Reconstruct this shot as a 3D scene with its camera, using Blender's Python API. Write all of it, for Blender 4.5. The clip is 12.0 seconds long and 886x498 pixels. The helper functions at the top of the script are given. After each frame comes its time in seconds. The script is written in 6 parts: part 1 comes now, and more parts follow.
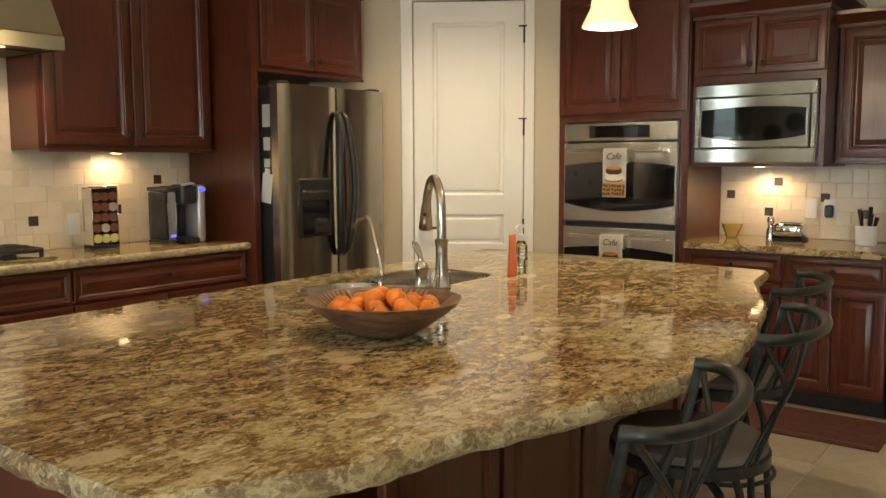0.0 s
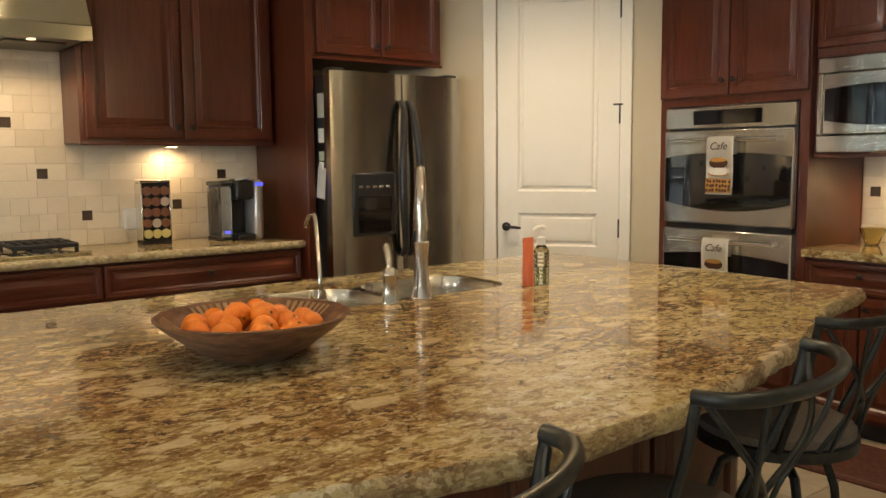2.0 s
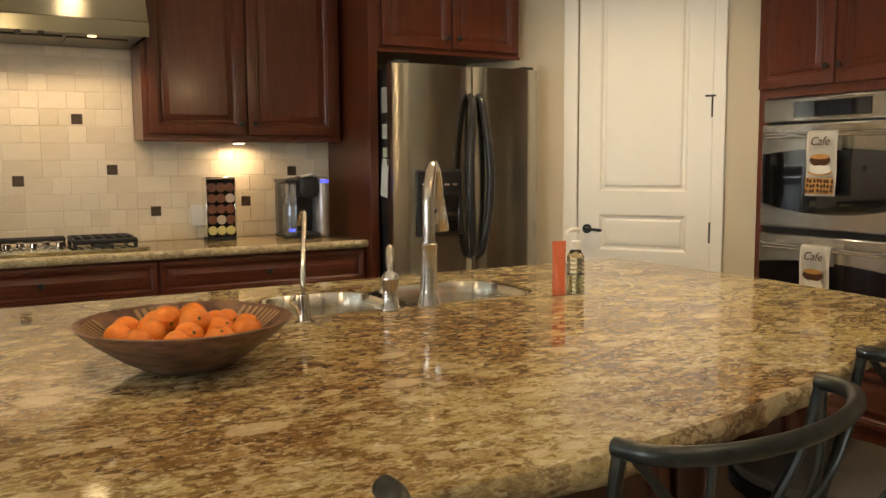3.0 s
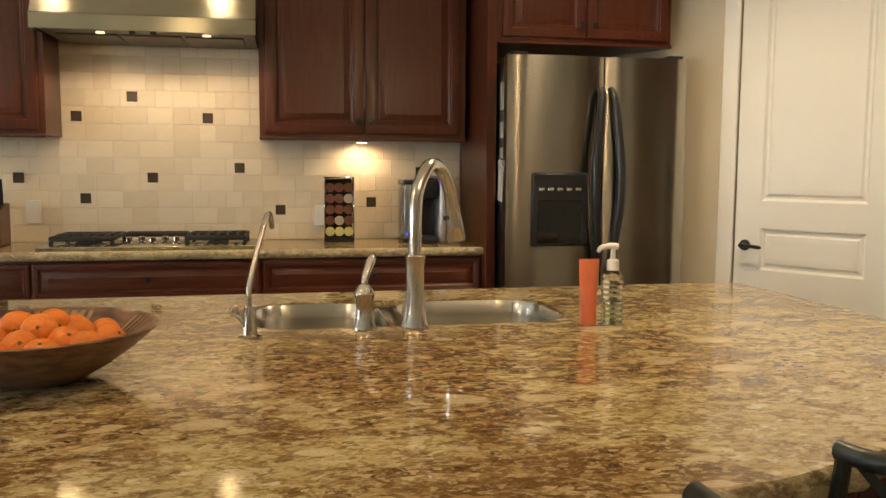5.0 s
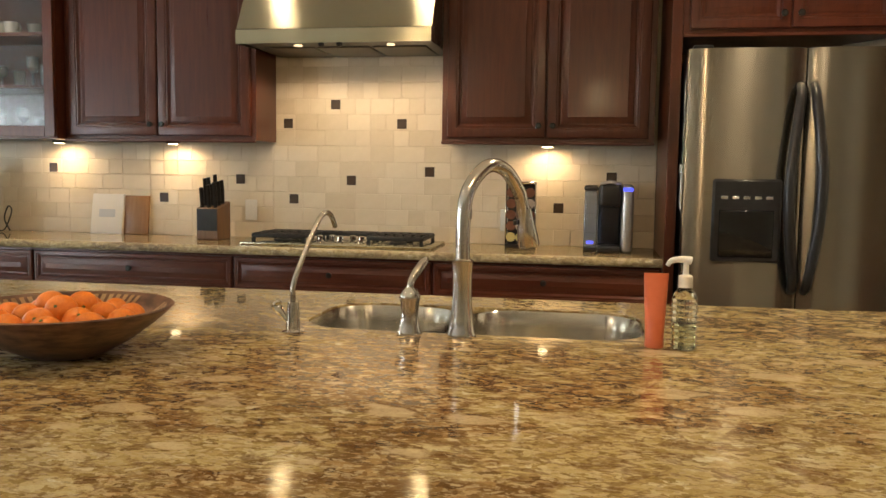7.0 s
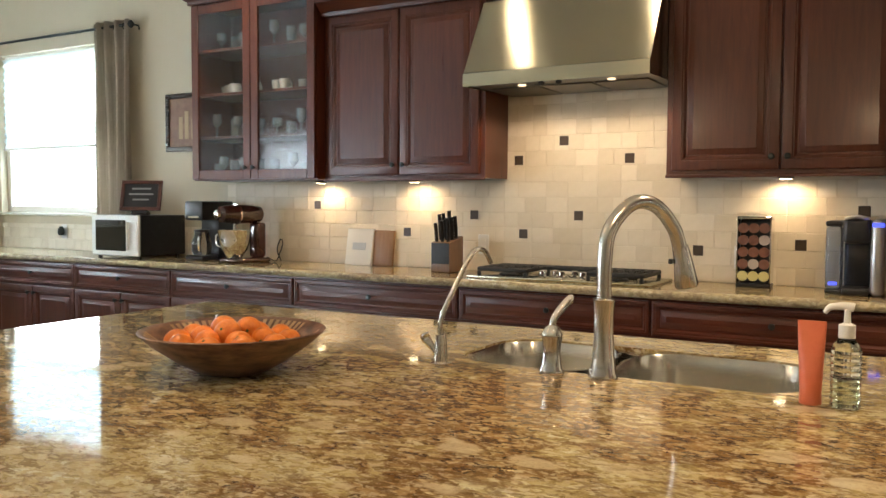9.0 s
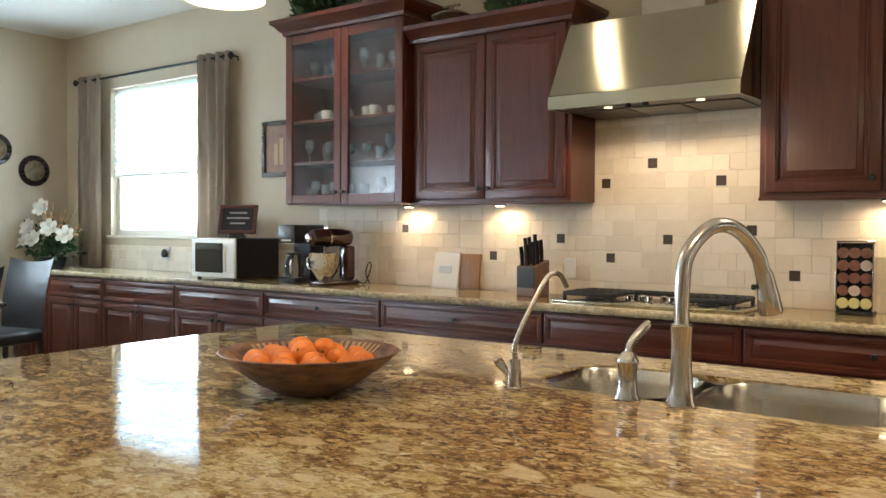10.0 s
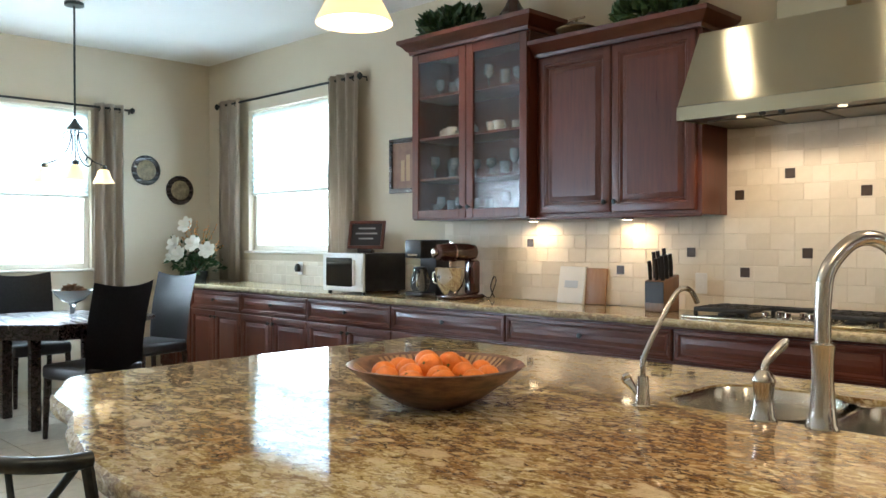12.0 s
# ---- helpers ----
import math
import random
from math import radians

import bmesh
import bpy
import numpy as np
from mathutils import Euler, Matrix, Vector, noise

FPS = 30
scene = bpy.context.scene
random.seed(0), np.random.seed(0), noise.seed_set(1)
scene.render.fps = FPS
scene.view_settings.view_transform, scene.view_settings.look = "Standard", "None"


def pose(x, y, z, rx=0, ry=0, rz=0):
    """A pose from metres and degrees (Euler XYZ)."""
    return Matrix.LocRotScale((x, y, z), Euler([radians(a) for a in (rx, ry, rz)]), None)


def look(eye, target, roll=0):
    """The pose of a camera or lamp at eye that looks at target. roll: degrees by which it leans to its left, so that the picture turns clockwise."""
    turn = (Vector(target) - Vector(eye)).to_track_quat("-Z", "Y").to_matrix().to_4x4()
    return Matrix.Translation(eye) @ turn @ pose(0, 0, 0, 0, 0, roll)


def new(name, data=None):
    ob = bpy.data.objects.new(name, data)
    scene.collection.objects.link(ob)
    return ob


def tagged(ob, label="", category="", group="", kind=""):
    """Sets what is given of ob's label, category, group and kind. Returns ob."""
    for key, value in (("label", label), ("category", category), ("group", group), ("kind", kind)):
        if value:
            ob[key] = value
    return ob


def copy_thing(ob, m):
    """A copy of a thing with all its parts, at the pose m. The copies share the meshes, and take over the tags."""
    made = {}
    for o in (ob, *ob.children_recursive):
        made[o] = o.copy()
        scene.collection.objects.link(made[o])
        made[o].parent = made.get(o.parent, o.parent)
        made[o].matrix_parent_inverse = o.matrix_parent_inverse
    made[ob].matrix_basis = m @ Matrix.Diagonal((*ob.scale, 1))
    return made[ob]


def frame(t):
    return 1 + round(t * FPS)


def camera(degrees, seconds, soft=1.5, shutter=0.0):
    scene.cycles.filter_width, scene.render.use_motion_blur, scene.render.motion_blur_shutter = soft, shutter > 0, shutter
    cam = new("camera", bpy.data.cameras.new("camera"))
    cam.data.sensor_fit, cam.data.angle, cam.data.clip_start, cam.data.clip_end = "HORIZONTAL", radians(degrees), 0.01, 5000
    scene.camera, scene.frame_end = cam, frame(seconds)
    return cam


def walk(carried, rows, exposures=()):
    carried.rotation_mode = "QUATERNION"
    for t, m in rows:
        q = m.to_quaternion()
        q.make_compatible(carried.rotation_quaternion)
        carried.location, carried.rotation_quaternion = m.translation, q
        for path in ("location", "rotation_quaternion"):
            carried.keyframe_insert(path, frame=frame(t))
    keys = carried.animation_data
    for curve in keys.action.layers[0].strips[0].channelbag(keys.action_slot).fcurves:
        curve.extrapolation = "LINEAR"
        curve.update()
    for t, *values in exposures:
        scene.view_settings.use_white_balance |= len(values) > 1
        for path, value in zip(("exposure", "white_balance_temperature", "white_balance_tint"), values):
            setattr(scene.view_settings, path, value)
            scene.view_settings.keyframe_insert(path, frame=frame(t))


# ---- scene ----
cam = camera(56.0, 12.0)
PATH = [
    (0, (1.171, 1.101, 1.398), (2.907, 2.433, 1.167), -0.2),
    (0.5, (1.398, 1.054, 1.395), (3.09, 2.441, 1.161), -0.4),
    (1, (1.628, 1.004, 1.383), (3.221, 2.505, 1.155), -0.6),
    (1.5, (1.838, 0.939, 1.373), (3.334, 2.537, 1.147), -0.5),
    (2, (2.071, 0.893, 1.362), (3.435, 2.604, 1.129), -0.5),
    (2.5, (2.316, 0.875, 1.351), (3.52, 2.701, 1.116), -0.5),
    (3, (2.553, 0.868, 1.34), (3.604, 2.789, 1.111), -0.4),
    (3.5, (2.775, 0.884, 1.335), (3.658, 2.886, 1.113), -0.0),
    (5.5, (3.561, 0.993, 1.317), (3.796, 3.17, 1.104), 0.3),
    (6, (3.735, 1.027, 1.311), (3.783, 3.216, 1.102), 0.4),
    (6.5, (3.872, 1.043, 1.31), (3.717, 3.227, 1.104), 0.7),
    (7, (3.996, 1.057, 1.309), (3.616, 3.215, 1.108), 0.8),
    (9, (4.343, 1.161, 1.322), (3.244, 3.064, 1.202), 0.3),
    (9.5, (4.374, 1.18, 1.321), (3.153, 3.007, 1.233), 0.3),
    (10, (4.387, 1.189, 1.322), (3.078, 2.957, 1.263), 0.3),
    (10.5, (4.397, 1.197, 1.321), (3.024, 2.916, 1.289), 0.2),
    (11, (4.393, 1.196, 1.323), (2.957, 2.861, 1.293), 0.3),
    (11.5, (4.391, 1.191, 1.323), (2.894, 2.803, 1.299), 0.2),
    (12, (4.393, 1.183, 1.323), (2.836, 2.735, 1.301), 0.0),
]

EXPOSURES = [(0, 0.0, 6450, 9), (3.5, -0.03, 6500, 9), (7, 0.04, 6400, 9), (9.5, 0.22, 5800, 9), (12, 0.24, 5450, 8)]
walk(cam, [(t, look(eye, target, roll)) for t, eye, target, roll in PATH], EXPOSURES)

# ---- light ----
world = bpy.data.worlds.new("sky")
scene.world = world
world.use_nodes = True
wn = world.node_tree.nodes
sky = wn.new("ShaderNodeTexSky")
sky.sky_type, sky.sun_disc = "NISHITA", False
sky.sun_elevation, sky.sun_rotation = radians(40), radians(250)
world.node_tree.links.new(sky.outputs[0], wn["Background"].inputs[0])
wn["Background"].inputs[1].default_value = 0.1


def lamp(name, kind, m, power, size=0.1, color=(1, 1, 1), size_y=0.0, spot=100, blend=0.6):
    data = bpy.data.lights.new(name, kind)
    data.energy, data.color = power, color
    if kind == "AREA":
        data.size = size
        if size_y:
            data.shape, data.size_y = "RECTANGLE", size_y
    else:
        data.shadow_soft_size = size
    if kind == "SPOT":
        data.spot_size, data.spot_blend = radians(spot), blend
    ob = new(name, data)
    ob.matrix_basis = m
    return ob


WARM = (1.0, 0.68, 0.36)
lamp("sun", "SUN", pose(0, 0, 6, 48, 0, 160), 2.0, 0.01, (1, 0.95, 0.88))
# daylight in the window openings
lamp("window_light", "AREA", pose(-1.85, 5.62, 2.0, -90, 0, 0), 70, 1.4, (0.80, 0.95, 1.0), 1.3)
lamp("window_light", "AREA", pose(-3.46, 3.6, 1.9, 0, -90, 0), 75, 1.4, (0.80, 0.95, 1.0), 1.4)
lamp("window_light", "AREA", pose(-3.46, -0.7, 1.15, 0, -90, 0), 75, 2.1, (0.88, 0.95, 1.0), 2.3)
# recessed ceiling lamps; the first and last three are unseen fill, added for brightness
CANS = [(0.6, 4.7), (2.12, 4.75), (3.02, 4.75), (4.85, 3.85), (4.3, 1.3), (1.2, 1.2), (3.2, 0.3)]
for x, y in CANS:
    lamp("can_light", "SPOT", pose(x, y, 3.07), 150 if x > 4.5 else 8 if x > 2 and y > 4.5 else 50 if y > 4.5 else 42, 0.06, (1.0, 0.76, 0.48), spot=110, blend=0.8)
PENDANTS = [(2.695, 2.55), (4.03, 2.52)]
for x, y in PENDANTS:
    lamp("pendant_bulb", "POINT", pose(x, y, 1.93), 12, 0.03, WARM)
lamp("chandelier_bulb", "POINT", pose(-2.0, 3.55, 1.92), 12, 0.04, WARM)
PUCKS = [(1.0, 5.39), (1.70, 5.39), (3.77, 5.39)]
for x, y in PUCKS:
    lamp("puck_bulb", "SPOT", pose(x, y, 1.436, 12, 0, 0), 4.4, 0.02, WARM, spot=165, blend=0.6)
lamp("puck_bulb", "SPOT", pose(6.48, 2.66, 1.34), 7, 0.02, WARM, spot=165, blend=0.7)
for x in (2.55, 3.02):
    lamp("hood_bulb", "SPOT", pose(x, 5.06, 1.895, 14, 0, 0), 8.5, 0.03, (1.0, 0.72, 0.44), spot=140, blend=0.4)


# ---- materials ----
def material(name, color, rough=0.5, metal=0.0, coat=0.0, spec=0.5):
    m = bpy.data.materials.new(name)
    m.use_nodes = True
    b = m.node_tree.nodes["Principled BSDF"]
    b.inputs["Base Color"].default_value = (*color, 1)
    b.inputs["Roughness"].default_value = rough
    b.inputs["Metallic"].default_value = metal
    b.inputs["Coat Weight"].default_value = coat
    b.inputs["Specular IOR Level"].default_value = spec
    return m


def bsdf(m):
    return m.node_tree.nodes["Principled BSDF"]


def coords(m, scale=(1, 1, 1), rot=(0, 0, 0), space="Object"):
    n, l = m.node_tree.nodes, m.node_tree.links
    tc, mp = n.new("ShaderNodeTexCoord"), n.new("ShaderNodeMapping")
    mp.inputs["Scale"].default_value = scale
    mp.inputs["Rotation"].default_value = [radians(a) for a in rot]
    l.new(tc.outputs[space], mp.inputs[0])
    return mp.outputs[0]


def noise_tex(m, vec, scale, detail=4, rough=0.5, distort=0.0):
    n = m.node_tree.nodes.new("ShaderNodeTexNoise")
    n.inputs["Scale"].default_value, n.inputs["Detail"].default_value = scale, detail
    n.inputs["Roughness"].default_value, n.inputs["Distortion"].default_value = rough, distort
    m.node_tree.links.new(vec, n.inputs["Vector"])
    return n.outputs[0]


def ramp(m, fac, stops):
    r = m.node_tree.nodes.new("ShaderNodeValToRGB")
    el = r.color_ramp.elements
    for k, (p, c) in enumerate(stops):
        e = el[k] if k < 2 else el.new(p)
        e.position, e.color = p, (*c, 1) if len(c) == 3 else c
    m.node_tree.links.new(fac, r.inputs[0])
    return r.outputs[0]


def mix(m, fac, a, b, kind="MIX"):
    x = m.node_tree.nodes.new("ShaderNodeMix")
    x.data_type, x.blend_type = "RGBA", kind
    l = m.node_tree.links
    for sock, v in ((x.inputs[0], fac), (x.inputs[6], a), (x.inputs[7], b)):
        if isinstance(v, (int, float)):
            sock.default_value = v
        elif isinstance(v, tuple):
            sock.default_value = (*v, 1)
        else:
            l.new(v, sock)
    return x.outputs[2]


def bump(m, height, strength, distance=0.002):
    b = m.node_tree.nodes.new("ShaderNodeBump")
    b.inputs["Strength"].default_value, b.inputs["Distance"].default_value = strength, distance
    m.node_tree.links.new(height, b.inputs["Height"])
    m.node_tree.links.new(b.outputs[0], bsdf(m).inputs["Normal"])


def put(m, out, sock="Base Color"):
    m.node_tree.links.new(out, bsdf(m).inputs[sock])


def two_tone(name, a, b, rough, scale=(8, 8, 8), nscale=3.0, metal=0.0, bumpy=0.0, coat=0.0, detail=5):
    m = material(name, a, rough, metal, coat)
    f = noise_tex(m, coords(m, scale), nscale, detail, 0.6)
    put(m, ramp(m, f, [(0.3, a), (0.7, b)]))
    if bumpy:
        bump(m, f, bumpy)
    return m


def wood(name, dark, light, rough, axis="z"):
    m = material(name, dark, rough, 0, 0.16)
    sc = {"z": (14, 14, 1.1), "x": (1.1, 14, 14)}[axis]
    v = coords(m, sc)
    grain = noise_tex(m, v, 3.0, 8, 0.65, 0.6)
    broad = noise_tex(m, coords(m, (1, 1, 0.5)), 2.2, 2)
    c = ramp(m, grain, [(0.3, dark), (0.72, light)])
    put(m, mix(m, ramp(m, broad, [(0.3, (0, 0, 0)), (0.7, (0.45, 0.45, 0.45))]), c, tuple(x * 0.6 for x in dark)))
    put(m, ramp(m, grain, [(0.2, (rough - 0.05,) * 3), (0.8, (rough + 0.1,) * 3)]), "Roughness")
    bsdf(m).inputs["Coat Roughness"].default_value = 0.15
    bump(m, grain, 0.06, 0.001)
    return m


def granite():
    """Golden granite: broken flecks of tan, cream and rust in drifting brown and gold zones."""
    m = material("granite", (0.4, 0.28, 0.15), 0.05)
    n, l = m.node_tree.nodes, m.node_tree.links
    v = coords(m, (0.82, 1.32, 1.3), (0, 0, 12))

    def warped(scale, amount):
        wc, add = n.new("ShaderNodeTexNoise"), n.new("ShaderNodeVectorMath")
        add.operation = "MULTIPLY_ADD"
        wc.inputs["Scale"].default_value, wc.inputs["Detail"].default_value = scale, 4
        l.new(v, wc.inputs["Vector"])
        l.new(wc.outputs["Color"], add.inputs[0])
        add.inputs[1].default_value = (amount,) * 3
        l.new(v, add.inputs[2])
        return add.outputs[0]

    def cells(vec, scale):
        vor, sel = n.new("ShaderNodeTexVoronoi"), n.new("ShaderNodeSeparateColor")
        vor.inputs["Scale"].default_value = scale
        l.new(vec, vor.inputs["Vector"])
        l.new(vor.outputs["Color"], sel.inputs[0])
        return sel.outputs[0], sel.outputs[1], vor.outputs["Distance"]

    w = warped(30, 0.06)
    slow = warped(6, 0.20)
    big = noise_tex(m, slow, 1.9, 5, 0.60)
    fine = noise_tex(m, v, 150, 4, 0.7)
    # a broad rust-brown band of the stone runs along the seating side of the island
    across = n.new("ShaderNodeSeparateXYZ")
    l.new(coords(m, (0.2, 0.2, 0.2), (0, 0, -4)), across.inputs[0])
    band = ramp(m, across.outputs[1], [(0.34, (0.02,) * 3), (0.42, (0.085,) * 3), (0.53, (0.085,) * 3), (0.60, (0, 0, 0))])
    big = mix(m, 1.0, big, band, "ADD")
    # smaller dark clumps inside the broad zones
    clump = noise_tex(m, slow, 11, 6, 0.65)
    big = mix(m, 0.42, big, clump)
    pick, other, _ = cells(w, 58)
    gold = ramp(m, pick, [(0.0, (0.21, 0.145, 0.052)), (0.18, (0.34, 0.255, 0.098)), (0.45, (0.44, 0.345, 0.155)), (0.75, (0.51, 0.42, 0.215)), (0.93, (0.58, 0.50, 0.30)), (1.0, (0.64, 0.58, 0.40))])
    brown = ramp(m, pick, [(0.0, (0.085, 0.041, 0.014)), (0.3, (0.145, 0.074, 0.024)), (0.6, (0.22, 0.128, 0.044)), (0.82, (0.33, 0.205, 0.085)), (1.0, (0.50, 0.39, 0.21))])
    c = mix(m, ramp(m, big, [(0.50, (0, 0, 0)), (0.555, (0.92, 0.92, 0.92))]), gold, brown)
    # smaller flecks over the larger ones
    p2, q2, d2 = cells(warped(60, 0.03), 120)
    c = mix(m, ramp(m, p2, [(0.80, (0, 0, 0)), (0.84, (0.5, 0.5, 0.5))]), c, (0.18, 0.11, 0.045))
    c = mix(m, ramp(m, q2, [(0.78, (0, 0, 0)), (0.82, (0.60, 0.60, 0.60))]), c, (0.52, 0.43, 0.27))
    # thin rust veins
    vein = noise_tex(m, slow, 5.5, 5, 0.6)
    c = mix(m, ramp(m, vein, [(0.465, (0, 0, 0)), (0.495, (0.72, 0.72, 0.72)), (0.525, (0, 0, 0))]), c, (0.14, 0.068, 0.021))
    # cream pebbles
    for scale, lo in ((9.0, 0.90), (17.0, 0.86)):
        p3, q3, d3 = cells(warped(16, 0.05), scale)
        on = ramp(m, p3, [(lo, (0, 0, 0)), (lo + 0.02, (1, 1, 1))])
        core = ramp(m, d3, [(0.32, (0.7, 0.7, 0.7)), (0.40, (0, 0, 0))])
        c = mix(m, mix(m, 1.0, on, core, "MULTIPLY"), c, (0.60, 0.49, 0.31))
    c = mix(m, ramp(m, fine, [(0.36, (0.42, 0.42, 0.42)), (0.45, (0, 0, 0))]), c, (0.18, 0.11, 0.05))
    c = mix(m, ramp(m, fine, [(0.55, (0, 0, 0)), (0.68, (0.4, 0.4, 0.4))]), c, (0.58, 0.48, 0.31))
    bsdf(m).inputs["Specular IOR Level"].default_value = 0.38
    put(m, c)
    put(m, ramp(m, fine, [(0.3, (0.035,) * 3), (0.7, (0.075,) * 3)]), "Roughness")
    return m


def rough_granite(src, name, paling):
    m = src.copy()
    m.name = name
    for lk in list(m.node_tree.links):
        if lk.to_socket.name == "Roughness" and lk.to_node.type == "BSDF_PRINCIPLED":
            m.node_tree.links.remove(lk)
    bsdf(m).inputs["Roughness"].default_value = 0.5
    col = bsdf(m).inputs["Base Color"].links[0].from_socket
    put(m, mix(m, paling, col, (0.56, 0.53, 0.42)))
    f = noise_tex(m, coords(m), 60, 6, 0.7)
    bump(m, f, 0.8, 0.006)
    return m


def steel(name, tint, rough, axis):
    """Brushed metal: fine grooves along the axis spread its highlights across them."""
    m = material(name, tint, rough, 1.0)
    if axis == "x":
        way = m.node_tree.nodes.new("ShaderNodeCombineXYZ")
        way.inputs[2].default_value = 1.0
        put(m, way.outputs[0], "Tangent")
        bsdf(m).inputs["Anisotropic"].default_value = 0.92
    sc = {"x": (3, 3, 160), "z": (500, 500, 1.5)}[axis]
    f = noise_tex(m, coords(m, sc), 1.0, 3, 0.6)
    bump(m, f, 0.02, 0.001)
    broad = noise_tex(m, coords(m, (1, 1, 1)), 2.5, 3)
    put(m, ramp(m, broad, [(0.3, tuple(c * 0.93 for c in tint)), (0.7, tint)]))
    if axis == "z":
        put(m, ramp(m, broad, [(0.3, (rough * 0.9,) * 3), (0.7, (rough * 1.12,) * 3)]), "Roughness")
    return m


def glow(name, color, strength, base=(0.8, 0.75, 0.65)):
    m = material(name, base, 0.4)
    bsdf(m).inputs["Emission Color"].default_value = (*color, 1)
    bsdf(m).inputs["Emission Strength"].default_value = strength
    return m


def glass(name, color=(1, 1, 1), rough=0.0, weight=1.0, ior=1.45):
    m = material(name, color, rough)
    bsdf(m).inputs["Transmission Weight"].default_value = weight
    bsdf(m).inputs["IOR"].default_value = ior
    return m


CHERRY = wood("cherry_wood", (0.074, 0.0155, 0.0075), (0.138, 0.035, 0.014), 0.30)
CHERRY_X = wood("cherry_wood_lying", (0.074, 0.0155, 0.0075), (0.138, 0.035, 0.014), 0.30, "x")
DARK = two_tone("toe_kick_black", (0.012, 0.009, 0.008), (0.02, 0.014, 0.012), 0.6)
GRANITE = granite()
CHISEL = rough_granite(GRANITE, "chiselled_granite", 0.03)
# paled as unpolished stone, and to paint in light the rounded edge catches
ROCKFACE = rough_granite(GRANITE, "rock_faced_granite", 0.22)
WALL = two_tone("beige_paint", (0.56, 0.49, 0.36), (0.60, 0.53, 0.40), 0.75, (1, 1, 1), 1.3, bumpy=0.0)
bump(WALL, noise_tex(WALL, coords(WALL), 180, 3), 0.15, 0.001)
CEILING = two_tone("ceiling_paint", (0.76, 0.75, 0.72), (0.80, 0.79, 0.76), 0.85, (1, 1, 1), 1.0)
WHITE = two_tone("white_paint", (0.80, 0.77, 0.69), (0.83, 0.80, 0.73), 0.38, (1, 1, 1), 2.0)
PLASTIC = material("white_plastic", (0.78, 0.77, 0.74), 0.35)
STEEL = steel("brushed_steel", (0.54, 0.515, 0.39), 0.235, "x")
OVEN_STEEL = steel("bright_steel", (0.66, 0.64, 0.58), 0.26, "x")
SINK_STEEL = steel("sink_steel", (0.66, 0.63, 0.56), 0.22, "x")
# the shade under the hood is put into this darker steel tint
SHADED_STEEL = steel("shaded_steel", (0.15, 0.14, 0.12), 0.42, "z")
STEEL_Z = steel("brushed_steel_dark", (0.42, 0.385, 0.325), 0.235, "x")
NICKEL = steel("brushed_nickel", (0.62, 0.58, 0.52), 0.20, "z")
CHROME = material("chrome", (0.78, 0.77, 0.75), 0.06, 1.0)
BLACK = two_tone("black_plastic", (0.012, 0.012, 0.013), (0.022, 0.022, 0.024), 0.32)
BLACKGLASS = material("black_glass", (0.006, 0.006, 0.007), 0.04, 0, 0.5)
IRON = two_tone("cast_iron", (0.012, 0.013, 0.015), (0.03, 0.031, 0.034), 0.55, (20, 20, 20), bumpy=0.3)
BRONZE = two_tone("dark_bronze_metal", (0.030, 0.034, 0.034), (0.062, 0.066, 0.062), 0.34, (10, 10, 10), 3, 0.75, 0.1)
CUSHION = two_tone("taupe_cushion", (0.10, 0.082, 0.066), (0.15, 0.125, 0.10), 0.8, (60, 60, 60), bumpy=0.3)
LEATHER = two_tone("black_leather", (0.012, 0.010, 0.010), (0.026, 0.022, 0.021), 0.36, (25, 25, 25), bumpy=0.25)
ESPRESSO = wood("espresso_wood", (0.018, 0.009, 0.006), (0.04, 0.02, 0.012), 0.25, "x")
CURTAIN = two_tone("taupe_curtain", (0.42, 0.35, 0.27), (0.52, 0.44, 0.34), 0.6, (30, 30, 2))
bsdf(CURTAIN).inputs["Sheen Weight"].default_value = 0.4
SHADE = material("cellular_shade", (0.85, 0.86, 0.84), 0.8)
bsdf(SHADE).inputs["Transmission Weight"].default_value = 0.0
tr = SHADE.node_tree.nodes.new("ShaderNodeBsdfTranslucent")
tr.inputs[0].default_value = (0.74, 0.80, 0.79, 1)
mx = SHADE.node_tree.nodes.new("ShaderNodeMixShader")
mx.inputs[0].default_value = 0.7
SHADE.node_tree.links.new(bsdf(SHADE).outputs[0], mx.inputs[1])
SHADE.node_tree.links.new(tr.outputs[0], mx.inputs[2])
SHADE.node_tree.links.new(mx.outputs[0], SHADE.node_tree.nodes["Material Output"].inputs[0])
GROUT = two_tone("grout", (0.64, 0.56, 0.43), (0.70, 0.62, 0.49), 0.9)
LENS = glow("lit_lens", (1.0, 0.72, 0.38), 12)
HOOD_LENS = glow("dim_lit_lens", (1.0, 0.72, 0.40), 1.6)
PENDANT_GLASS = glow("lit_alabaster_glass", (1.0, 0.66, 0.26), 0.95)
SKYGLOW = glow("bright_sky", (0.88, 0.97, 1.0), 3.2)
PANE = glass("window_glass")


def varied(name, a, b, rough, bumpy=0.2):
    m = two_tone(name, a, b, rough, (6, 6, 6), 2.5, bumpy=bumpy)
    info = m.node_tree.nodes.new("ShaderNodeObjectInfo")
    col = bsdf(m).inputs["Base Color"].links[0].from_socket
    put(m, mix(m, 1.0, col, ramp(m, info.outputs["Random"], [(0.0, (0.87, 0.85, 0.81)), (1.0, (1.0, 1.0, 1.0))]), "MULTIPLY"))
    return m


